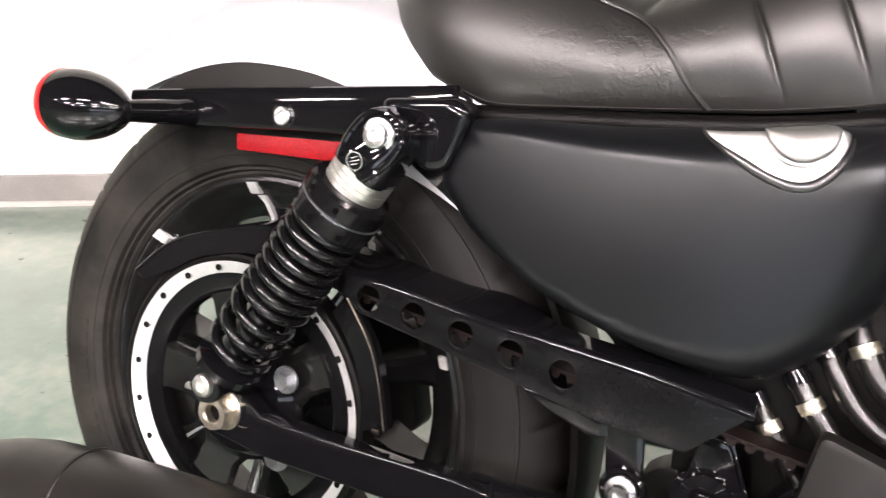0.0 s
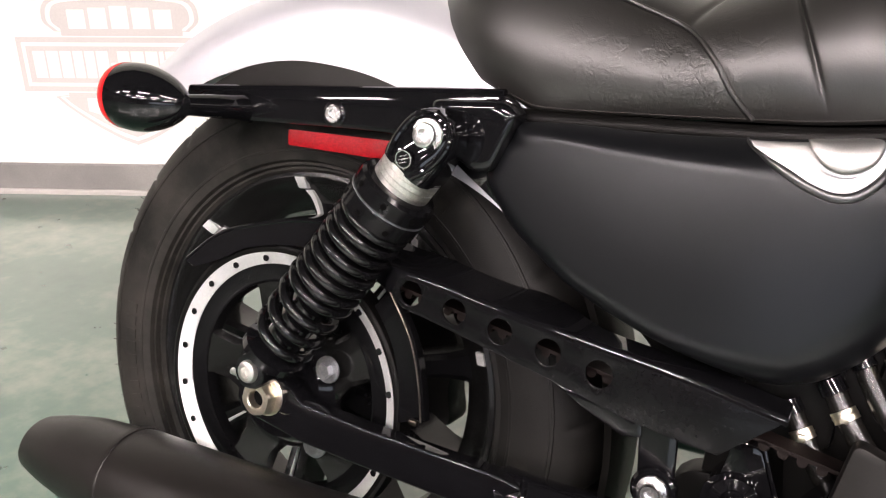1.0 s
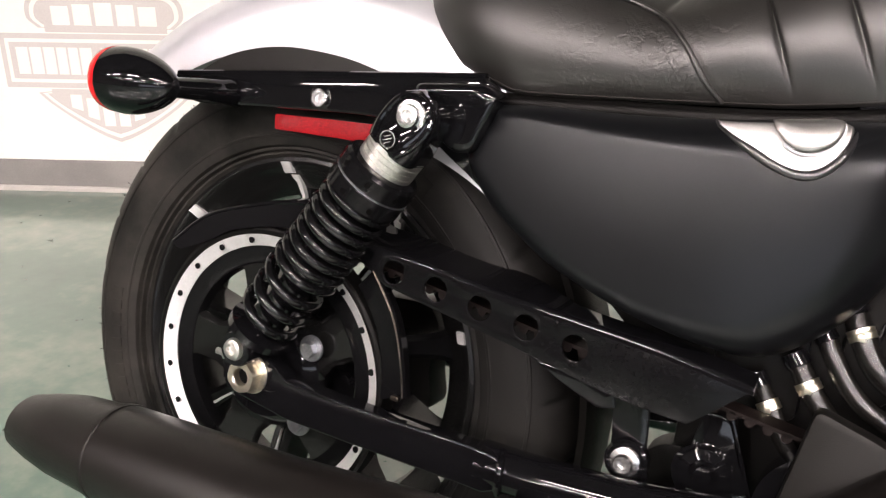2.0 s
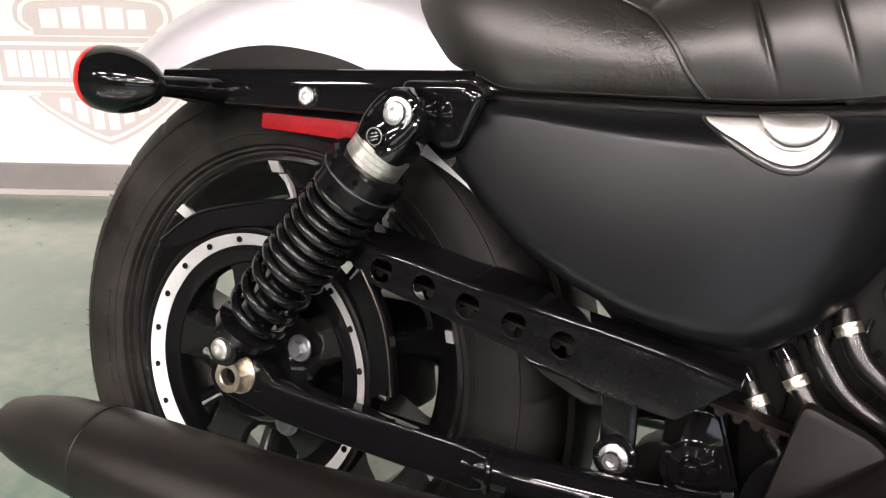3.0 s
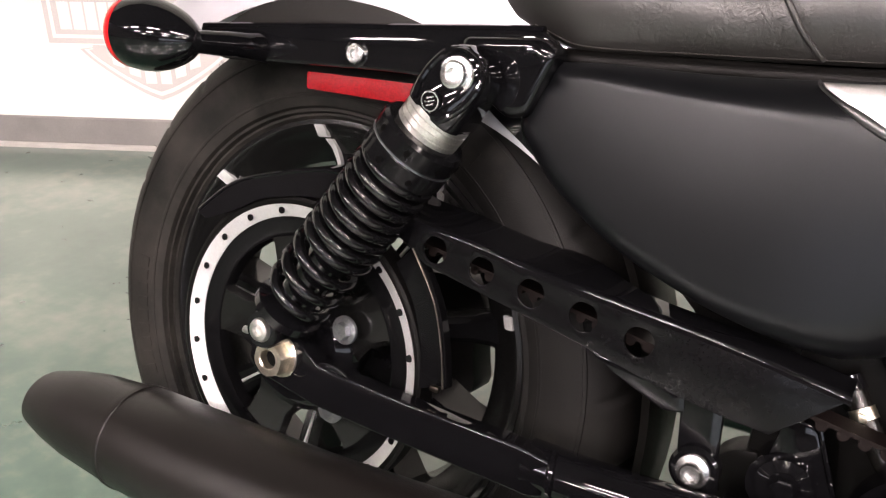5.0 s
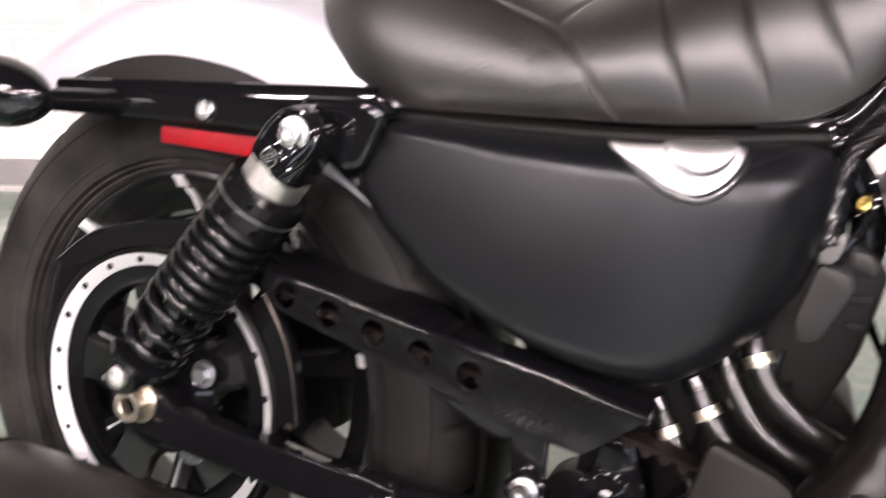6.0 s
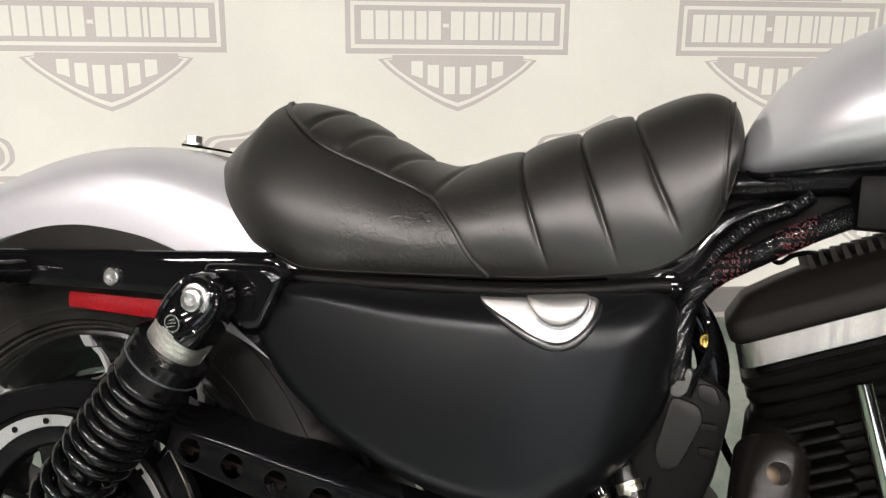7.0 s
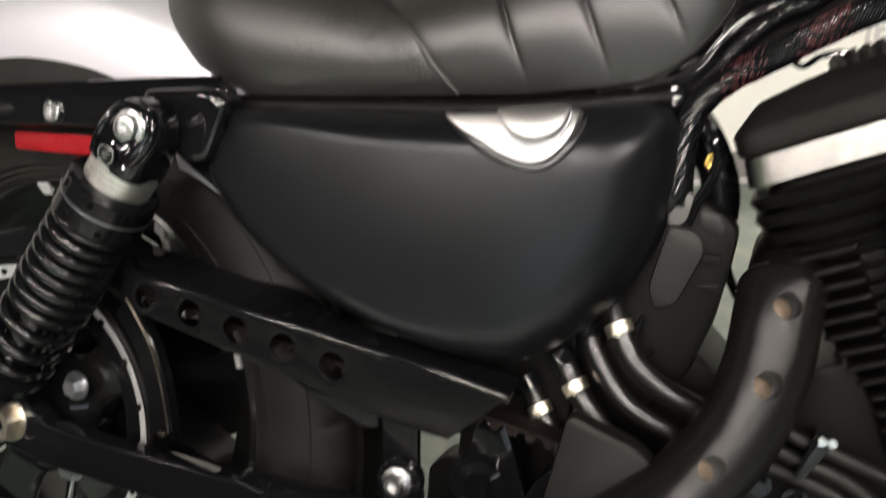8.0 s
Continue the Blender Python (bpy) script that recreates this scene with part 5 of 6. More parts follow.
def muffler():
    line = [(-0.206, 0.2295), (-0.198, 0.2300), (-0.176, 0.2315), (-0.14, 0.2335), (-0.082, 0.2355), (-0.074, 0.2358), (0.0, 0.2385), (0.12, 0.2440), (0.24, 0.254), (0.36, 0.266), (0.44, 0.276)]
    radii = [0.0290, 0.0312, 0.0365, 0.0425, 0.0465, 0.0478, 0.0486, 0.0488, 0.0484, 0.0450, 0.0290]
    bm = bmesh.new()
    pts = [Vector((x, -0.222 + 0.05 * max(0, x - 0.2), z - 0.006)) for x, z in line]
    rings = []
    for p, r in zip(pts, radii):
        rings.append([p + Vector((0.10 * r * math.sin(t), r * math.cos(t), r * math.sin(t))) for t in (2 * math.pi * k / 56 for k in range(56))])
    mouth = [p for p in rings[0]]
    c = pts[0]
    inner = [[c + (Vector(p) - c) * 0.86 + Vector((0.0, 0, 0)) for p in mouth], [c + (Vector(p) - c) * 0.84 + Vector((0.06, 0, 0)) for p in mouth]]
    add_rings(bm, inner[::-1] + rings)
    ob = part("muffler", bm, EXHAUST, bike, "matte black tapered muffler", 35)
    p = pts[5]
    part("seam", lathe([(0.0472, -0.004), (0.0483, -0.003), (0.0487, 0.0), (0.0486, 0.003), (0.0476, 0.004)], p, (1, 0.0, 0.03), 56), EXHAUST, ob)
    part("muffler_bracket", box(0.30, 0.345, -0.185, -0.125, 0.266, 0.276, 0.003), GLOSS, ob)
    return ob


muffler()


def pocket(ob, bm):
    """Cut a closed shape out of a part."""
    me = bpy.data.meshes.new("cutter")
    bmesh.ops.recalc_face_normals(bm, faces=bm.faces[:])
    bm.to_mesh(me)
    bm.free()
    cutter = new("cutter", me)
    cutter.parent = ob.parent
    mod = ob.modifiers.new("pocket", "BOOLEAN")
    mod.object = cutter
    mod.operation = "DIFFERENCE"
    mod.solver = "EXACT"
    bpy.context.view_layer.update()
    got = bpy.data.meshes.new_from_object(ob.evaluated_get(bpy.context.evaluated_depsgraph_get()))
    ob.modifiers.remove(mod)
    old = ob.data
    ob.data = got
    bpy.data.meshes.remove(old)
    bpy.data.objects.remove(cutter)
    got.set_sharp_from_angle(angle=radians(40))


SHIELD_TOP = 0.517


def header():
    pts = [(0.640, -0.040, 0.535), (0.638, -0.068, 0.520), (0.6365, -0.082, 0.497), (0.6335, -0.092, 0.460), (0.620, -0.104, 0.418), (0.592, -0.120, 0.378), (0.550, -0.145, 0.342), (0.49, -0.178, 0.305), (0.43, -0.208, 0.276)]
    line = spline(pts, 8)
    top = min(range(len(line)), key=lambda k: abs(line[k].z - SHIELD_TOP))
    shield = line[top:]
    ob = part("exhaust_header", tube(shield, [0.0240, 0.0268] + [0.0280 + 0.00008 * max(0, k - 26) for k in range(len(shield) - 2)], 32, smooth=False), HEADER, bike, "satin black exhaust header shield with three round holes", 50)
    part("exhaust_port", tube(line[:top + 4], 0.0235, 26, smooth=False), WRINKLE, ob, "dark pipe above the shield")
    for x, z in ((0.6365, 0.5005), (0.6300, 0.4480), (0.6030, 0.3915)):
        near = min(line, key=lambda p: (p.x - x) ** 2 + (p.z - z) ** 2)
        to = (Vector((0.74, -0.70, 0.70)) - near).normalized()
        pocket(ob, lathe([(0.0, 0.0095), (0.0086, 0.0095), (0.0086, 0.042), (0.0, 0.042)], near, to, 28))
        part("pipe_in_hole", lathe([(0.0, 0.0118), (0.0050, 0.0115), (0.0084, 0.0106), (0.0084, 0.0090), (0.0, 0.0090)], near + Vector((-0.0026, 0, -0.0020)), to, 26), BRONZE, ob, "heat-tinted pipe showing through the hole")
    return ob


header()


# ---- rear cylinder ----
CYL = Vector((0.6115, 0, 0.599))
CB = Vector((math.cos(radians(22.5)), 0, math.sin(radians(22.5))))
CA = Vector((-math.sin(radians(22.5)), 0, math.cos(radians(22.5))))


def cyl(p, y, q):
    return CYL + CB * p + CA * q + Vector((0, y, 0))


def slab_section(p0, p1, y0, y1, r, n=5):
    return rounded([(p0, y0), (p1, y0), (p1, y1), (p0, y1)], r, n)


def cylinder():
    def block(levels):
        bm = bmesh.new()
        add_rings(bm, [[cyl(p, y, q) for p, y in slab_section(*lv)] for q, lv in levels])
        return bm

    ob = part("rear_cylinder", block([(-0.30, (0.030, 0.150, -0.052, 0.055, 0.03)), (-0.150, (0.024, 0.150, -0.052, 0.055, 0.02)), (-0.120, (0.008, 0.150, -0.056, 0.055, 0.02)), (-0.075, (-0.006, 0.155, -0.058, 0.06, 0.02)), (-0.074, (0.0, 0.165, -0.070, 0.07, 0.02)), (-0.022, (0.0, 0.165, -0.078, 0.07, 0.02))]), PLASTIC, bike, "black finned rear engine cylinder", 40)
    part("rocker_band", block([(-0.0205, (-0.009, 0.178, -0.084, 0.075, 0.016)), (-0.0195, (-0.011, 0.180, -0.086, 0.077, 0.018)), (-0.001, (-0.009, 0.180, -0.086, 0.077, 0.018)), (0.0, (-0.007, 0.178, -0.084, 0.075, 0.016))]), BAND, ob, "polished aluminium rocker band", 40)
    cover = part("rocker_cover", block([(0.0, (-0.0090, 0.180, -0.0850, 0.076, 0.016)), (0.003, (-0.0115, 0.180, -0.0870, 0.076, 0.017)), (0.015, (-0.0115, 0.180, -0.0855, 0.075, 0.017)), (0.018, (-0.0095, 0.179, -0.0835, 0.074, 0.017)), (0.031, (0.0065, 0.175, -0.0710, 0.064, 0.017)), (0.0335, (0.0110, 0.173, -0.0670, 0.06, 0.017)), (0.0385, (0.040, 0.168, -0.0520, 0.05, 0.014)), (0.0405, (0.058, 0.165, -0.044, 0.045, 0.012))]), ROCKER, ob, "wrinkle black rocker cover", 60)
    for k in range(11):
        p = 0.064 + 0.0088 * k
        bm = bmesh.new()
        add_rings(bm, [[cyl(p - w, -0.055, 0.030), cyl(p + w, -0.055, 0.030), cyl(p + w * 0.6, -0.046, 0.0490), cyl(p - w * 0.6, -0.046, 0.0490)] if e == 0 else
                       [cyl(p - w, 0.03, 0.030), cyl(p + w, 0.03, 0.030), cyl(p + w * 0.6, 0.03, 0.0490), cyl(p - w * 0.6, 0.03, 0.0490)] for e, w in ((0, 0.0029), (1, 0.0029))])
        part("cover_rib", bm, ROCKER, cover)
    # head fins: broad ones under the band, shorter ones lower down
    for k in range(4):
        q = -0.0305 - 0.0125 * k
        part("head_fin", block([(q - 0.0050, (-0.010, 0.175, -0.0850 + 0.002 * k, 0.08, 0.012)), (q + 0.0015, (-0.013, 0.178, -0.0895 + 0.002 * k, 0.08, 0.012)), (q + 0.0040, (-0.011, 0.176, -0.087 + 0.002 * k, 0.08, 0.012))]), WRINKLE, ob)
    for k in range(14):
        q = -0.0720 - 0.0108 * k
        p0 = min(0.022, -0.012 + 0.0037 * k)
        near = lambda e, g: (p0 + g, 0.0425 - g, -0.084 + g, -0.040, 0.006)
        part("cylinder_fin", block([(q - 0.0026, near(0, 0.0015)), (q - 0.0012, near(0, 0.0)), (q + 0.0012, near(0, 0.0)), (q + 0.0026, near(0, 0.0015))]), WRINKLE, ob)
        part("cylinder_fin", block([(q - 0.0028, (p0 + 0.002, 0.155, -0.066, 0.078, 0.01)), (q + 0.0028, (p0 + 0.002, 0.155, -0.066, 0.078, 0.01))]), WRINKLE, ob)
    for x, y in ((0.6965, -0.090), (0.7320, -0.087)):
        base = Vector((x - 0.0042, y, 0.580 + 0.4 * (x - 0.6965)))
        end = base + Vector((0.0585, -0.002, -0.190))
        rod = part("pushrod_tube", tube([base, base.lerp(end, 0.5), end], [0.0068 + 0.00008 * k for k in range(17)], 24), MIRROR, ob, "slim chrome pushrod tube")
        part("tube_collar", lathe([(0.0090, -0.010), (0.0102, -0.008), (0.0102, 0.010), (0.0090, 0.012), (0.0078, 0.012)], base.lerp(end, 0.80), (end - base), 24), MIRROR, rod)
    return ob


cylinder()


def engine():
    bm = bmesh.new()
    out = rounded([(0.47, 0.18), (0.88, 0.18), (0.90, 0.34), (0.74, 0.375), (0.66, 0.345), (0.60, 0.345), (0.57, 0.36), (0.49, 0.345)], 0.02)
    ob = part("engine_case", plate(out, -0.062, 0.10, bevel=0.008), WRINKLE, bike, "black engine crankcase")
    part("gearbox", plate(rounded([(0.462, 0.30), (0.61, 0.30), (0.61, 0.43), (0.565, 0.475), (0.50, 0.49), (0.445, 0.455), (0.445, 0.385)], 0.012), -0.040, 0.08, bevel=0.008), PLASTIC, ob, "dark gearbox housing")
    part("cylinder_base", plate(rounded([(0.645, 0.335), (0.86, 0.335), (0.86, 0.47), (0.695, 0.47), (0.662, 0.455), (0.645, 0.42)], 0.01), -0.050, 0.06, bevel=0.006), PLASTIC, ob)
    # matte side cover near the front pulley
    out = rounded([(0.514, 0.419), (0.562, 0.404), (0.600, 0.372), (0.610, 0.30), (0.52, 0.28), (0.495, 0.315)], 0.008)
    part("pulley_cover", plate(out, -0.128, -0.108, bevel=0.004), LIDGREY, ob, "dark grey pulley cover", 40)
    for at in ((0.640, -0.064, 0.372), (0.664, -0.064, 0.366), (0.655, -0.064, 0.352)):
        hex_bolt(ob, "case_bolt", at, 0.0065, 0.008, GLOSS, washer=0.009)
    for pts in (((0.650, 0.419), (0.661, 0.415), (0.687, 0.408), (0.715, 0.400), (0.76, 0.385)), ((0.648, 0.404), (0.658, 0.401), (0.689, 0.393), (0.710, 0.381), (0.74, 0.36)), ((0.645, 0.391), (0.655, 0.389), (0.674, 0.384), (0.693, 0.376), (0.72, 0.35))):
        part("oil_line", tube([(x, -0.070, z - 0.003) for x, z in pts], 0.0050, 12), LIDGREY, ob, "slim dark oil line")
    part("line_clamp", plate(rounded([(0.659, 0.389), (0.664, 0.386), (0.682, 0.419), (0.669, 0.421)], 0.002), -0.086, -0.060, bevel=0.002), GLOSS, ob)
    for x in (0.6735, 0.6795):
        hex_bolt(ob, "clamp_bolt", (x, -0.086, 0.4195), 0.0032, 0.004, CHROME)
    return ob


engine()


def chassis():
    ob = part("frame", tube([(0.500, -0.062, 0.628), (0.530, -0.050, 0.638), (0.556, -0.036, 0.648), (0.590, -0.018, 0.690), (0.650, -0.012, 0.716)], 0.0105, 18), SPRING, bike, "gloss black tubular frame")
    run = spline([(0.545, -0.046, 0.626), (0.560, -0.042, 0.636), (0.575, -0.037, 0.651), (0.590, -0.035, 0.672), (0.613, -0.034, 0.693), (0.634, -0.034, 0.703), (0.652, -0.034, 0.717)], 60)
    part("ribbed_conduit", tube(run, [0.0064 + (0.00045 + 0.00022 * math.sin(k * 0.31)) * math.sin(k * 0.9) for k in range(len(run))], 16, smooth=False), GLOSS, ob, "ribbed glossy black conduit", 70)
    part("frame_lug", lathe([(0.0, -0.020), (0.0125, -0.020), (0.0130, -0.004), (0.0115, 0.002), (0.0080, 0.0050), (0.0, 0.0062)], (0.5505, -0.054, 0.6345), (0.25, -1, 0.15), 28), GLOSS, ob, "glossy black rounded frame lug")
    part("top_tube", tube([(0.48, 0.0, 0.70), (0.60, 0.0, 0.716), (0.72, 0.0, 0.735), (0.86, 0, 0.755)], 0.021, 20), WRINKLE, ob)
    part("backbone", plate(rounded([(0.560, 0.640), (0.578, 0.690), (0.600, 0.726), (0.740, 0.748), (0.740, 0.708), (0.655, 0.690), (0.610, 0.668), (0.578, 0.640)], 0.008), -0.020, 0.020, bevel=0.004), WRINKLE, ob)
    part("tank_rail", tube([(0.585, -0.024, 0.7200), (0.66, -0.028, 0.7290), (0.74, -0.032, 0.7375)], 0.0115, 18), SATIN, ob)
    part("down_tube", tube([(0.552, -0.028, 0.635), (0.578, -0.026, 0.600), (0.590, -0.020, 0.555), (0.575, -0.015, 0.47), (0.545, -0.015, 0.40)], 0.0135, 16), GLOSS, ob)
    part("seat_rail", tube([(0.215, -0.098, 0.6085), (0.33, -0.094, 0.6125), (0.45, -0.080, 0.6195), (0.55, -0.055, 0.634)], 0.0080, 14), WRINKLE, ob)
    part("frame_web", plate(rounded([(0.362, 0.395), (0.356, 0.47), (0.40, 0.505), (0.50, 0.505), (0.50, 0.38), (0.45, 0.375)], 0.01), -0.050, 0.02, bevel=0.004), PLASTIC, ob)
    part("frame_gusset", plate(rounded([(0.3280, 0.4525), (0.349, 0.4337), (0.372, 0.405), (0.43, 0.40), (0.43, 0.52), (0.34, 0.50)], 0.002), -0.056, -0.049, bevel=0.001), PLASTIC, ob)
    part("brake_caliper", plate(rounded([(0.02, 0.27), (0.02, 0.37), (0.10, 0.375), (0.118, 0.345), (0.108, 0.295), (0.118, 0.25), (0.08, 0.235)], 0.012), 0.060, 0.105, bevel=0.006), PLASTIC, ob, "dark rear brake caliper")
    part("lower_web", plate(rounded([(0.408, 0.380), (0.47, 0.380), (0.485, 0.27), (0.405, 0.27)], 0.01), -0.040, 0.02, bevel=0.004), PLASTIC, ob)
    part("link_block", plate(rounded([(0.384, 0.262), (0.384, 0.318), (0.398, 0.330), (0.425, 0.335), (0.435, 0.262)], 0.006), -0.046, -0.010, bevel=0.003), PLASTIC, ob)
    # lower plates and brackets
    b = part("exhaust_bracket", plate(rounded([(0.360, 0.392), (0.392, 0.388), (0.396, 0.330), (0.402, 0.312), (0.368, 0.308), (0.366, 0.335)], 0.006), -0.098, -0.090, bevel=0.002), GLOSS, ob)
    part("bracket_boss", lathe([(0.0, -0.006), (0.0185, -0.006), (0.0185, 0.004), (0.016, 0.006), (0, 0.006)], (0.3815, -0.098, 0.3275), (0, -1, 0), 32), GLOSS, ob)
    part("bracket_bolt", lathe([(0.0, 0.0), (0.0125, 0.0), (0.0125, 0.002), (0.0085, 0.003), (0.0085, 0.0075), (0.0072, 0.0095), (0.004, 0.0095), (0.0036, 0.006), (0, 0.006)], (0.3815, -0.104, 0.3275), (0, -1, 0), 28), CHROME, ob, "chrome bolt with washer")
    part("pivot_plate", plate(rounded([(0.432, 0.378), (0.452, 0.378), (0.478, 0.315), (0.470, 0.285), (0.418, 0.285), (0.420, 0.315)], 0.008), -0.072, -0.058, bevel=0.002), GLOSS, ob)
    part("pivot_cap", lathe([(0.0, -0.004), (0.0215, -0.004), (0.0205, 0.006), (0.012, 0.008), (0.010, 0.005), (0, 0.005)], (0.4415, -0.074, 0.328), (0, -1, 0), 32), GLOSS, ob)
    bm = bmesh.new()
    hexagon(bm, (0.4415, -0.0795, 0.328), 0.0085, 0.006)
    part("pivot_bolt", bm, GLOSS, ob, sharp=25)
    part("plate_edge", tube([(0.455, -0.074, 0.378), (0.468, -0.074, 0.345), (0.480, -0.074, 0.315)], 0.0018, 8), GLOSS, ob)
    part("lower_rail", tube([(0.40, -0.06, 0.285), (0.50, -0.06, 0.268), (0.62, -0.06, 0.25)], 0.014, 14), GLOSS, ob)
    # bolt and cables below the tank
    part("brass_screw", lathe([(0.0, 0.0), (0.0070, 0.0), (0.0070, 0.003), (0.0055, 0.0045), (0.003, 0.0045), (0, 0.003)], (0.5825, -0.036, 0.5915), (0, -1, 0), 24), BRASS, ob, "brass screw head")
    part("screw_boss", lathe([(0.0, -0.014), (0.0105, -0.014), (0.0105, 0.0), (0.0, 0.0)], (0.5825, -0.036, 0.5915), (0, -1, 0), 24), GLOSS, ob)
    return ob


chassis()


def wiring():
    pts = [(0.5640, -0.058, 0.560), (0.5625, -0.058, 0.580), (0.5625, -0.056, 0.604), (0.568, -0.052, 0.628), (0.586, -0.047, 0.648), (0.612, -0.043, 0.664), (0.645, -0.042, 0.684), (0.682, -0.042, 0.703)]
    line = spline(pts, 60)
    ob = part("wire_loom", tube(line, [0.0086] * len(line), 20, smooth=False), PLASTIC, bike, "black and red braided wiring sleeve")
    def strands(which, dip=0.0004, thick=0.00062, spans=((0.5, 0.7),), stray=0.0):
        bm2 = bmesh.new()
        for k, way in which:
            run = []
            for i in range(0, len(line), 2):
                d = (line[min(i + 1, len(line) - 1)] - line[max(i - 1, 0)]).normalized()
                side = d.cross(Vector((0, 1, 0.01))).normalized()
                up = side.cross(d)
                a = way * i * 0.085 + 2 * math.pi * k / 20
                r = 0.0090 + dip * math.sin(i * 0.75 + k * 2.2)
                run.append(line[i] + r * (math.cos(a) * side + math.sin(a) * up))
            for x0, x1 in spans:
                slip, trim = stray * math.sin(k * 5.1 + way), stray * math.sin(k * 3.3 - way)
                piece = [p for p in run if x0 + slip < p.x < x1 + trim]
                if len(piece) > 2:
                    add_tube(bm2, piece, thick, 5)
        return bm2
    tagged(part("braid", strands([(k, w) for k in range(20) for w in (-1, 1)]), GLOSS, ob, "woven black sleeve", 60), kind="stuff")
    tagged(part("red_strand", strands([(k, w) for k in range(20) for w in (-1, 1)], 0.0009, 0.0005, ((0.590, 0.600), (0.634, 0.650)), 0.009), LOOMRED, ob, "red strands of the sleeve", 60), kind="stuff")
    part("connector_block", box(0.681, 0.760, -0.062, -0.020, 0.692, 0.733, 0.004), WRINKLE, ob, "matte black plastic connector cover")
    part("thin_cable", tube([(0.574, -0.050, 0.622), (0.580, -0.058, 0.613), (0.5870, -0.062, 0.597), (0.5835, -0.063, 0.578), (0.5755, -0.063, 0.562), (0.5720, -0.062, 0.548)], 0.0036, 10), GLOSS, ob)
    part("rear_cable", tube([(0.580, -0.030, 0.575), (0.598, -0.020, 0.545), (0.600, -0.010, 0.510), (0.622, 0.0, 0.470)], 0.0035, 8), GLOSS, ob)
    part("vent_hose", tube([(0.618, -0.008, 0.672), (0.6315, -0.02, 0.661), (0.6431, -0.02, 0.6680), (0.6559, -0.02, 0.6712), (0.6702, -0.02, 0.6693), (0.6826, -0.02, 0.6649), (0.70, -0.02, 0.655)], 0.0021, 10), GLOSS, ob)
    # plastic housing below the loom
    out = rounded([(0.546, 0.566), (0.566, 0.570), (0.598, 0.556), (0.606, 0.545), (0.604, 0.525), (0.597, 0.481), (0.582, 0.436), (0.545, 0.40), (0.520, 0.42), (0.524, 0.470), (0.540, 0.520)], 0.008)
    h = part("side_housing", plate(out, -0.058, -0.020, bevel=0.006), WRINKLE, bike, "dark plastic electrical housing", 45)
    out = rounded([(0.560, 0.547), (0.582, 0.542), (0.586, 0.530), (0.570, 0.490), (0.556, 0.486), (0.550, 0.500)], 0.006)
    part("housing_lid", plate(out, -0.068, -0.057, bevel=0.003), HOUSING, h, "grey plastic lid", 45)
    part("housing_cap", plate(rounded([(0.558, 0.568), (0.5745, 0.571), (0.576, 0.556), (0.566, 0.545), (0.558, 0.547)], 0.006), -0.066, -0.055, bevel=0.003), GREYCAP, h, "pale grey moulded cap", 45)
    part("housing_cap", plate(rounded([(0.579, 0.559), (0.592, 0.558), (0.598, 0.547), (0.594, 0.542), (0.580, 0.547)], 0.004), -0.064, -0.055, bevel=0.002), HOUSING, h, "dull grey moulded cap", 45)
    part("cap", lathe([(0.0, -0.004), (0.010, -0.004), (0.0095, 0.006), (0.006, 0.009), (0, 0.010)], (0.556, -0.058, 0.562), (0, -1, 0.2), 24), PLASTIC, h)
    for z in (0.525, 0.505):
        part("clip", box(0.584, 0.597, -0.064, -0.056, z - 0.003, z + 0.003, 0.001), PLASTIC, h)
    part("clip_wire", tube([(0.548, -0.062, 0.478), (0.546, -0.066, 0.462), (0.552, -0.066, 0.450), (0.558, -0.064, 0.455)], 0.0022, 8), GLOSS, h)


wiring()


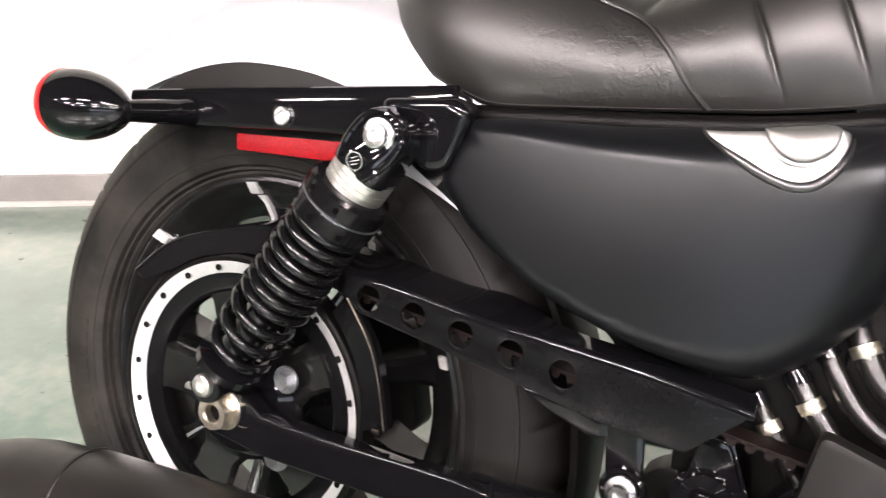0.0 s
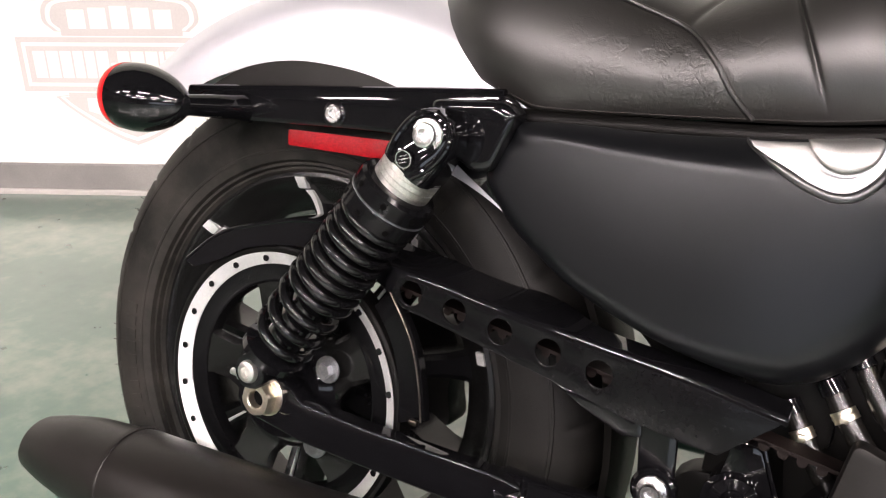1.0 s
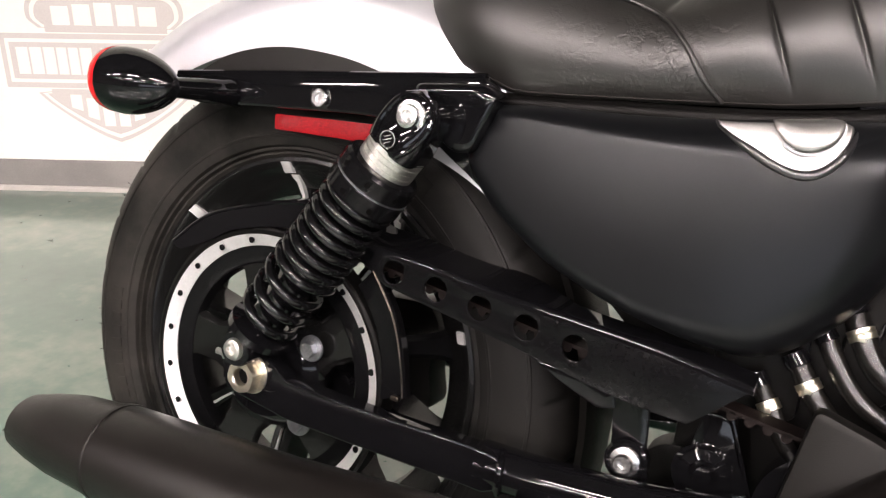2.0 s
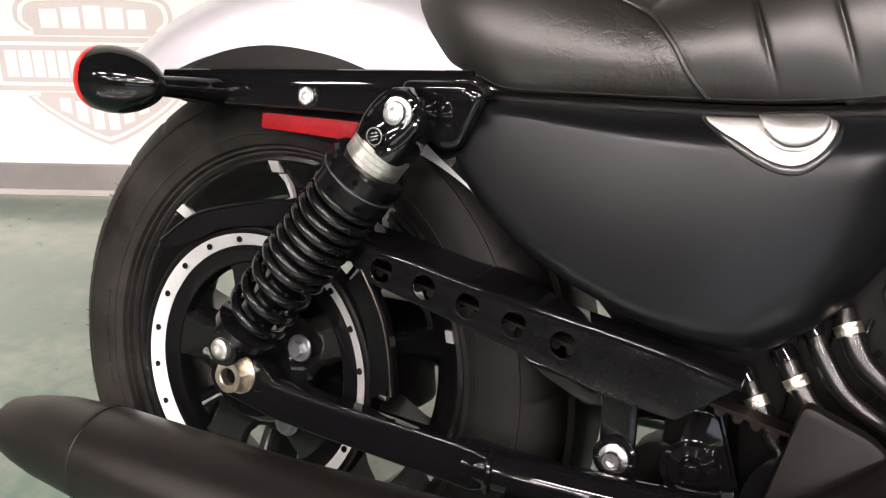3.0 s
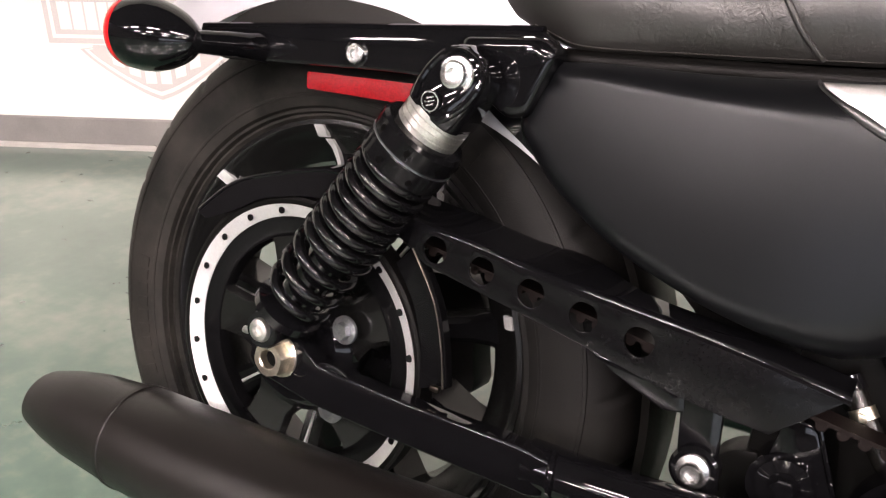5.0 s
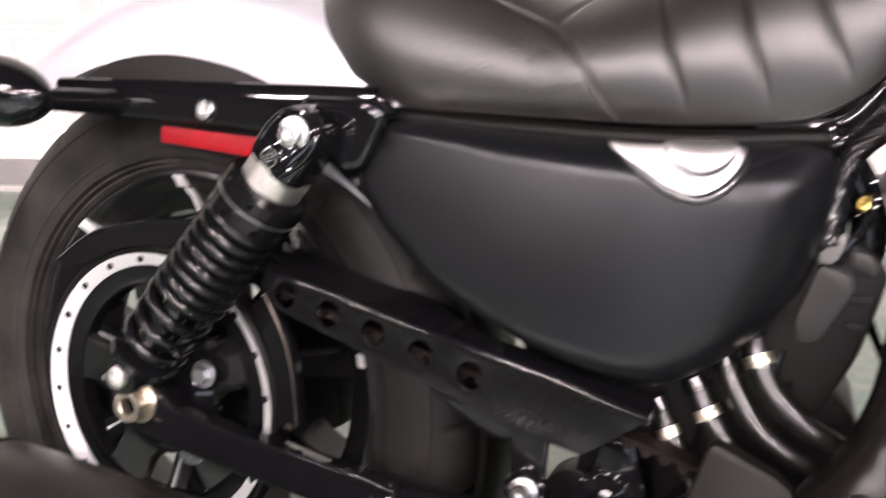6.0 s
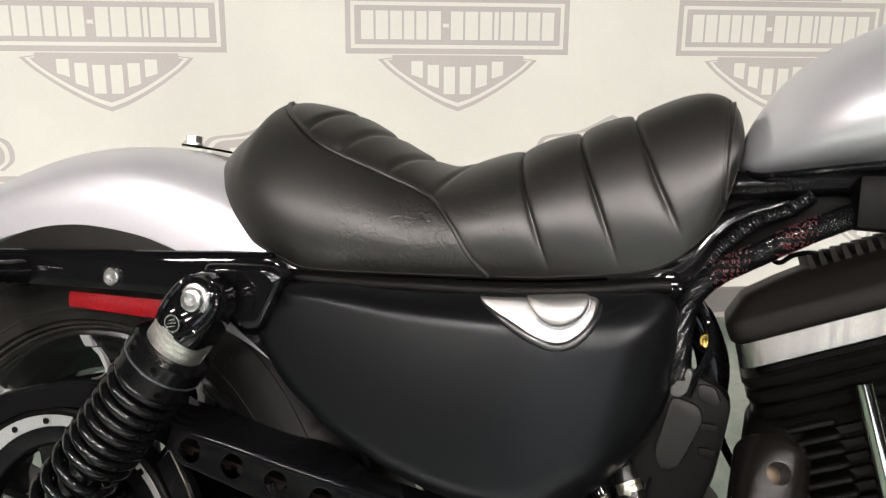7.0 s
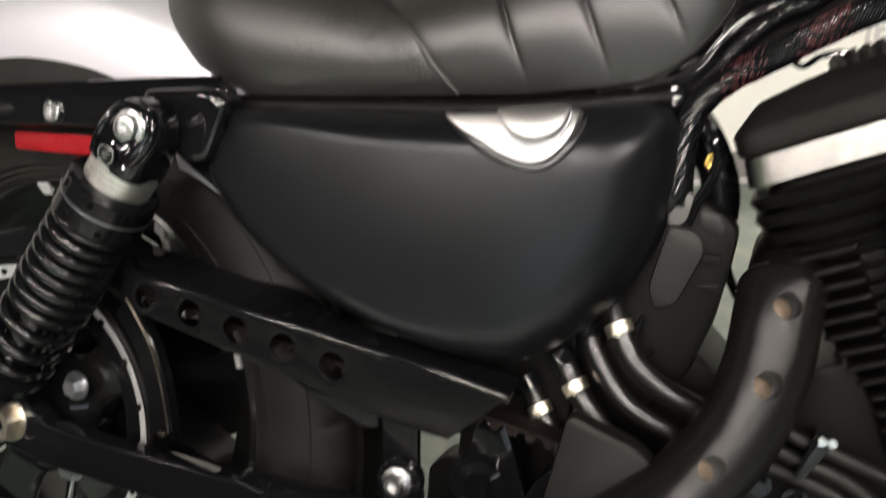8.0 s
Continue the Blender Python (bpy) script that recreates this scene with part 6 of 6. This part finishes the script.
def hoses():
    runs = [([(0.527, -0.060, 0.480), (0.5335, -0.065, 0.467), (0.546, -0.070, 0.446), (0.567, -0.070, 0.430), (0.600, -0.066, 0.414)], 0.0095, True),
            ([(0.512, -0.060, 0.455), (0.519, -0.064, 0.443), (0.536, -0.068, 0.421), (0.558, -0.070, 0.406), (0.592, -0.066, 0.392)], 0.0080, False),
            ([(0.496, -0.058, 0.430), (0.5050, -0.062, 0.4165), (0.522, -0.066, 0.396), (0.545, -0.066, 0.372)], 0.0090, True),
            ([(0.470, -0.056, 0.405), (0.4790, -0.060, 0.3925), (0.493, -0.064, 0.372), (0.509, -0.064, 0.350)], 0.0085, True)]
    for pts, r, clamp in runs:
        ob = part("oil_hose", tube(pts, r, 18), HOSE, bike, "black rubber oil hose")
        a, b = Vector(pts[0]), Vector(pts[1])
        d = (Vector(pts[2]) - a).normalized()
        part("hose_fitting", lathe([(0.0, -0.012), (r * 1.15, -0.012), (r * 1.2, -0.001), (r * 0.9, 0.0)], a, d, 20), GLOSS, ob)
        if clamp:
            part("hose_clamp", lathe([(r * 1.00, -0.0045), (r * 1.11, -0.0042), (r * 1.07, -0.0018), (r * 1.13, 0.0), (r * 1.07, 0.0018), (r * 1.11, 0.0042), (r * 1.00, 0.0045)], b, d, 24), NICKEL, ob, "crimped steel hose clamp")
            side = Vector((0, -1, 0))
            part("clamp_ear", box(b.x - 0.003, b.x + 0.003, b.y - r - 0.004, b.y - r + 0.001, b.z - 0.003, b.z + 0.003, 0.001), NICKEL, ob)


hoses()


def fuel_tank():
    rows = [(0.5935, 0.741, 0.752, 0.010), (0.597, 0.734, 0.764, 0.024), (0.606, 0.7295, 0.784, 0.042), (0.620, 0.729, 0.806, 0.060), (0.645, 0.732, 0.830, 0.080), (0.68, 0.737, 0.850, 0.098), (0.73, 0.743, 0.870, 0.116), (0.80, 0.750, 0.886, 0.130), (0.88, 0.757, 0.892, 0.135), (0.96, 0.765, 0.885, 0.125), (1.02, 0.775, 0.865, 0.09)]
    bm = bmesh.new()
    tb = [smooth_table([(r[0], r[k]) for r in rows], 8) for k in (1, 2, 3)]
    rings = []
    n = len(tb[0])
    for i in range(n):
        x, zb = tb[0][i]
        zt, w = tb[1][i][1], tb[2][i][1]
        ring = []
        for k in range(48):
            t = 2 * math.pi * k / 48
            c, s = math.cos(t), math.sin(t)
            y = w * math.copysign(abs(c) ** 0.75, c)
            h = math.copysign(abs(s) ** (0.95 if s > 0 else 0.72), s)
            zm = zb + (zt - zb) * 0.36
            ring.append((x, y, zm + (zt - zm) * h if s > 0 else zm + (zm - zb) * h))
        rings.append(ring)
    add_rings(bm, rings)
    ob = part("fuel_tank", bm, SILVER, bike, "satin silver fuel tank", 60)
    seam = [(x, -0.80 * tb[2][i][1], z + 0.0010) for i, (x, z) in enumerate(tb[0]) if x > 0.600]
    part("tank_seam", tube(seam, 0.0026, 8, smooth=False), GLOSS, ob, "dark seam flange under the tank")
    return ob


fuel_tank()
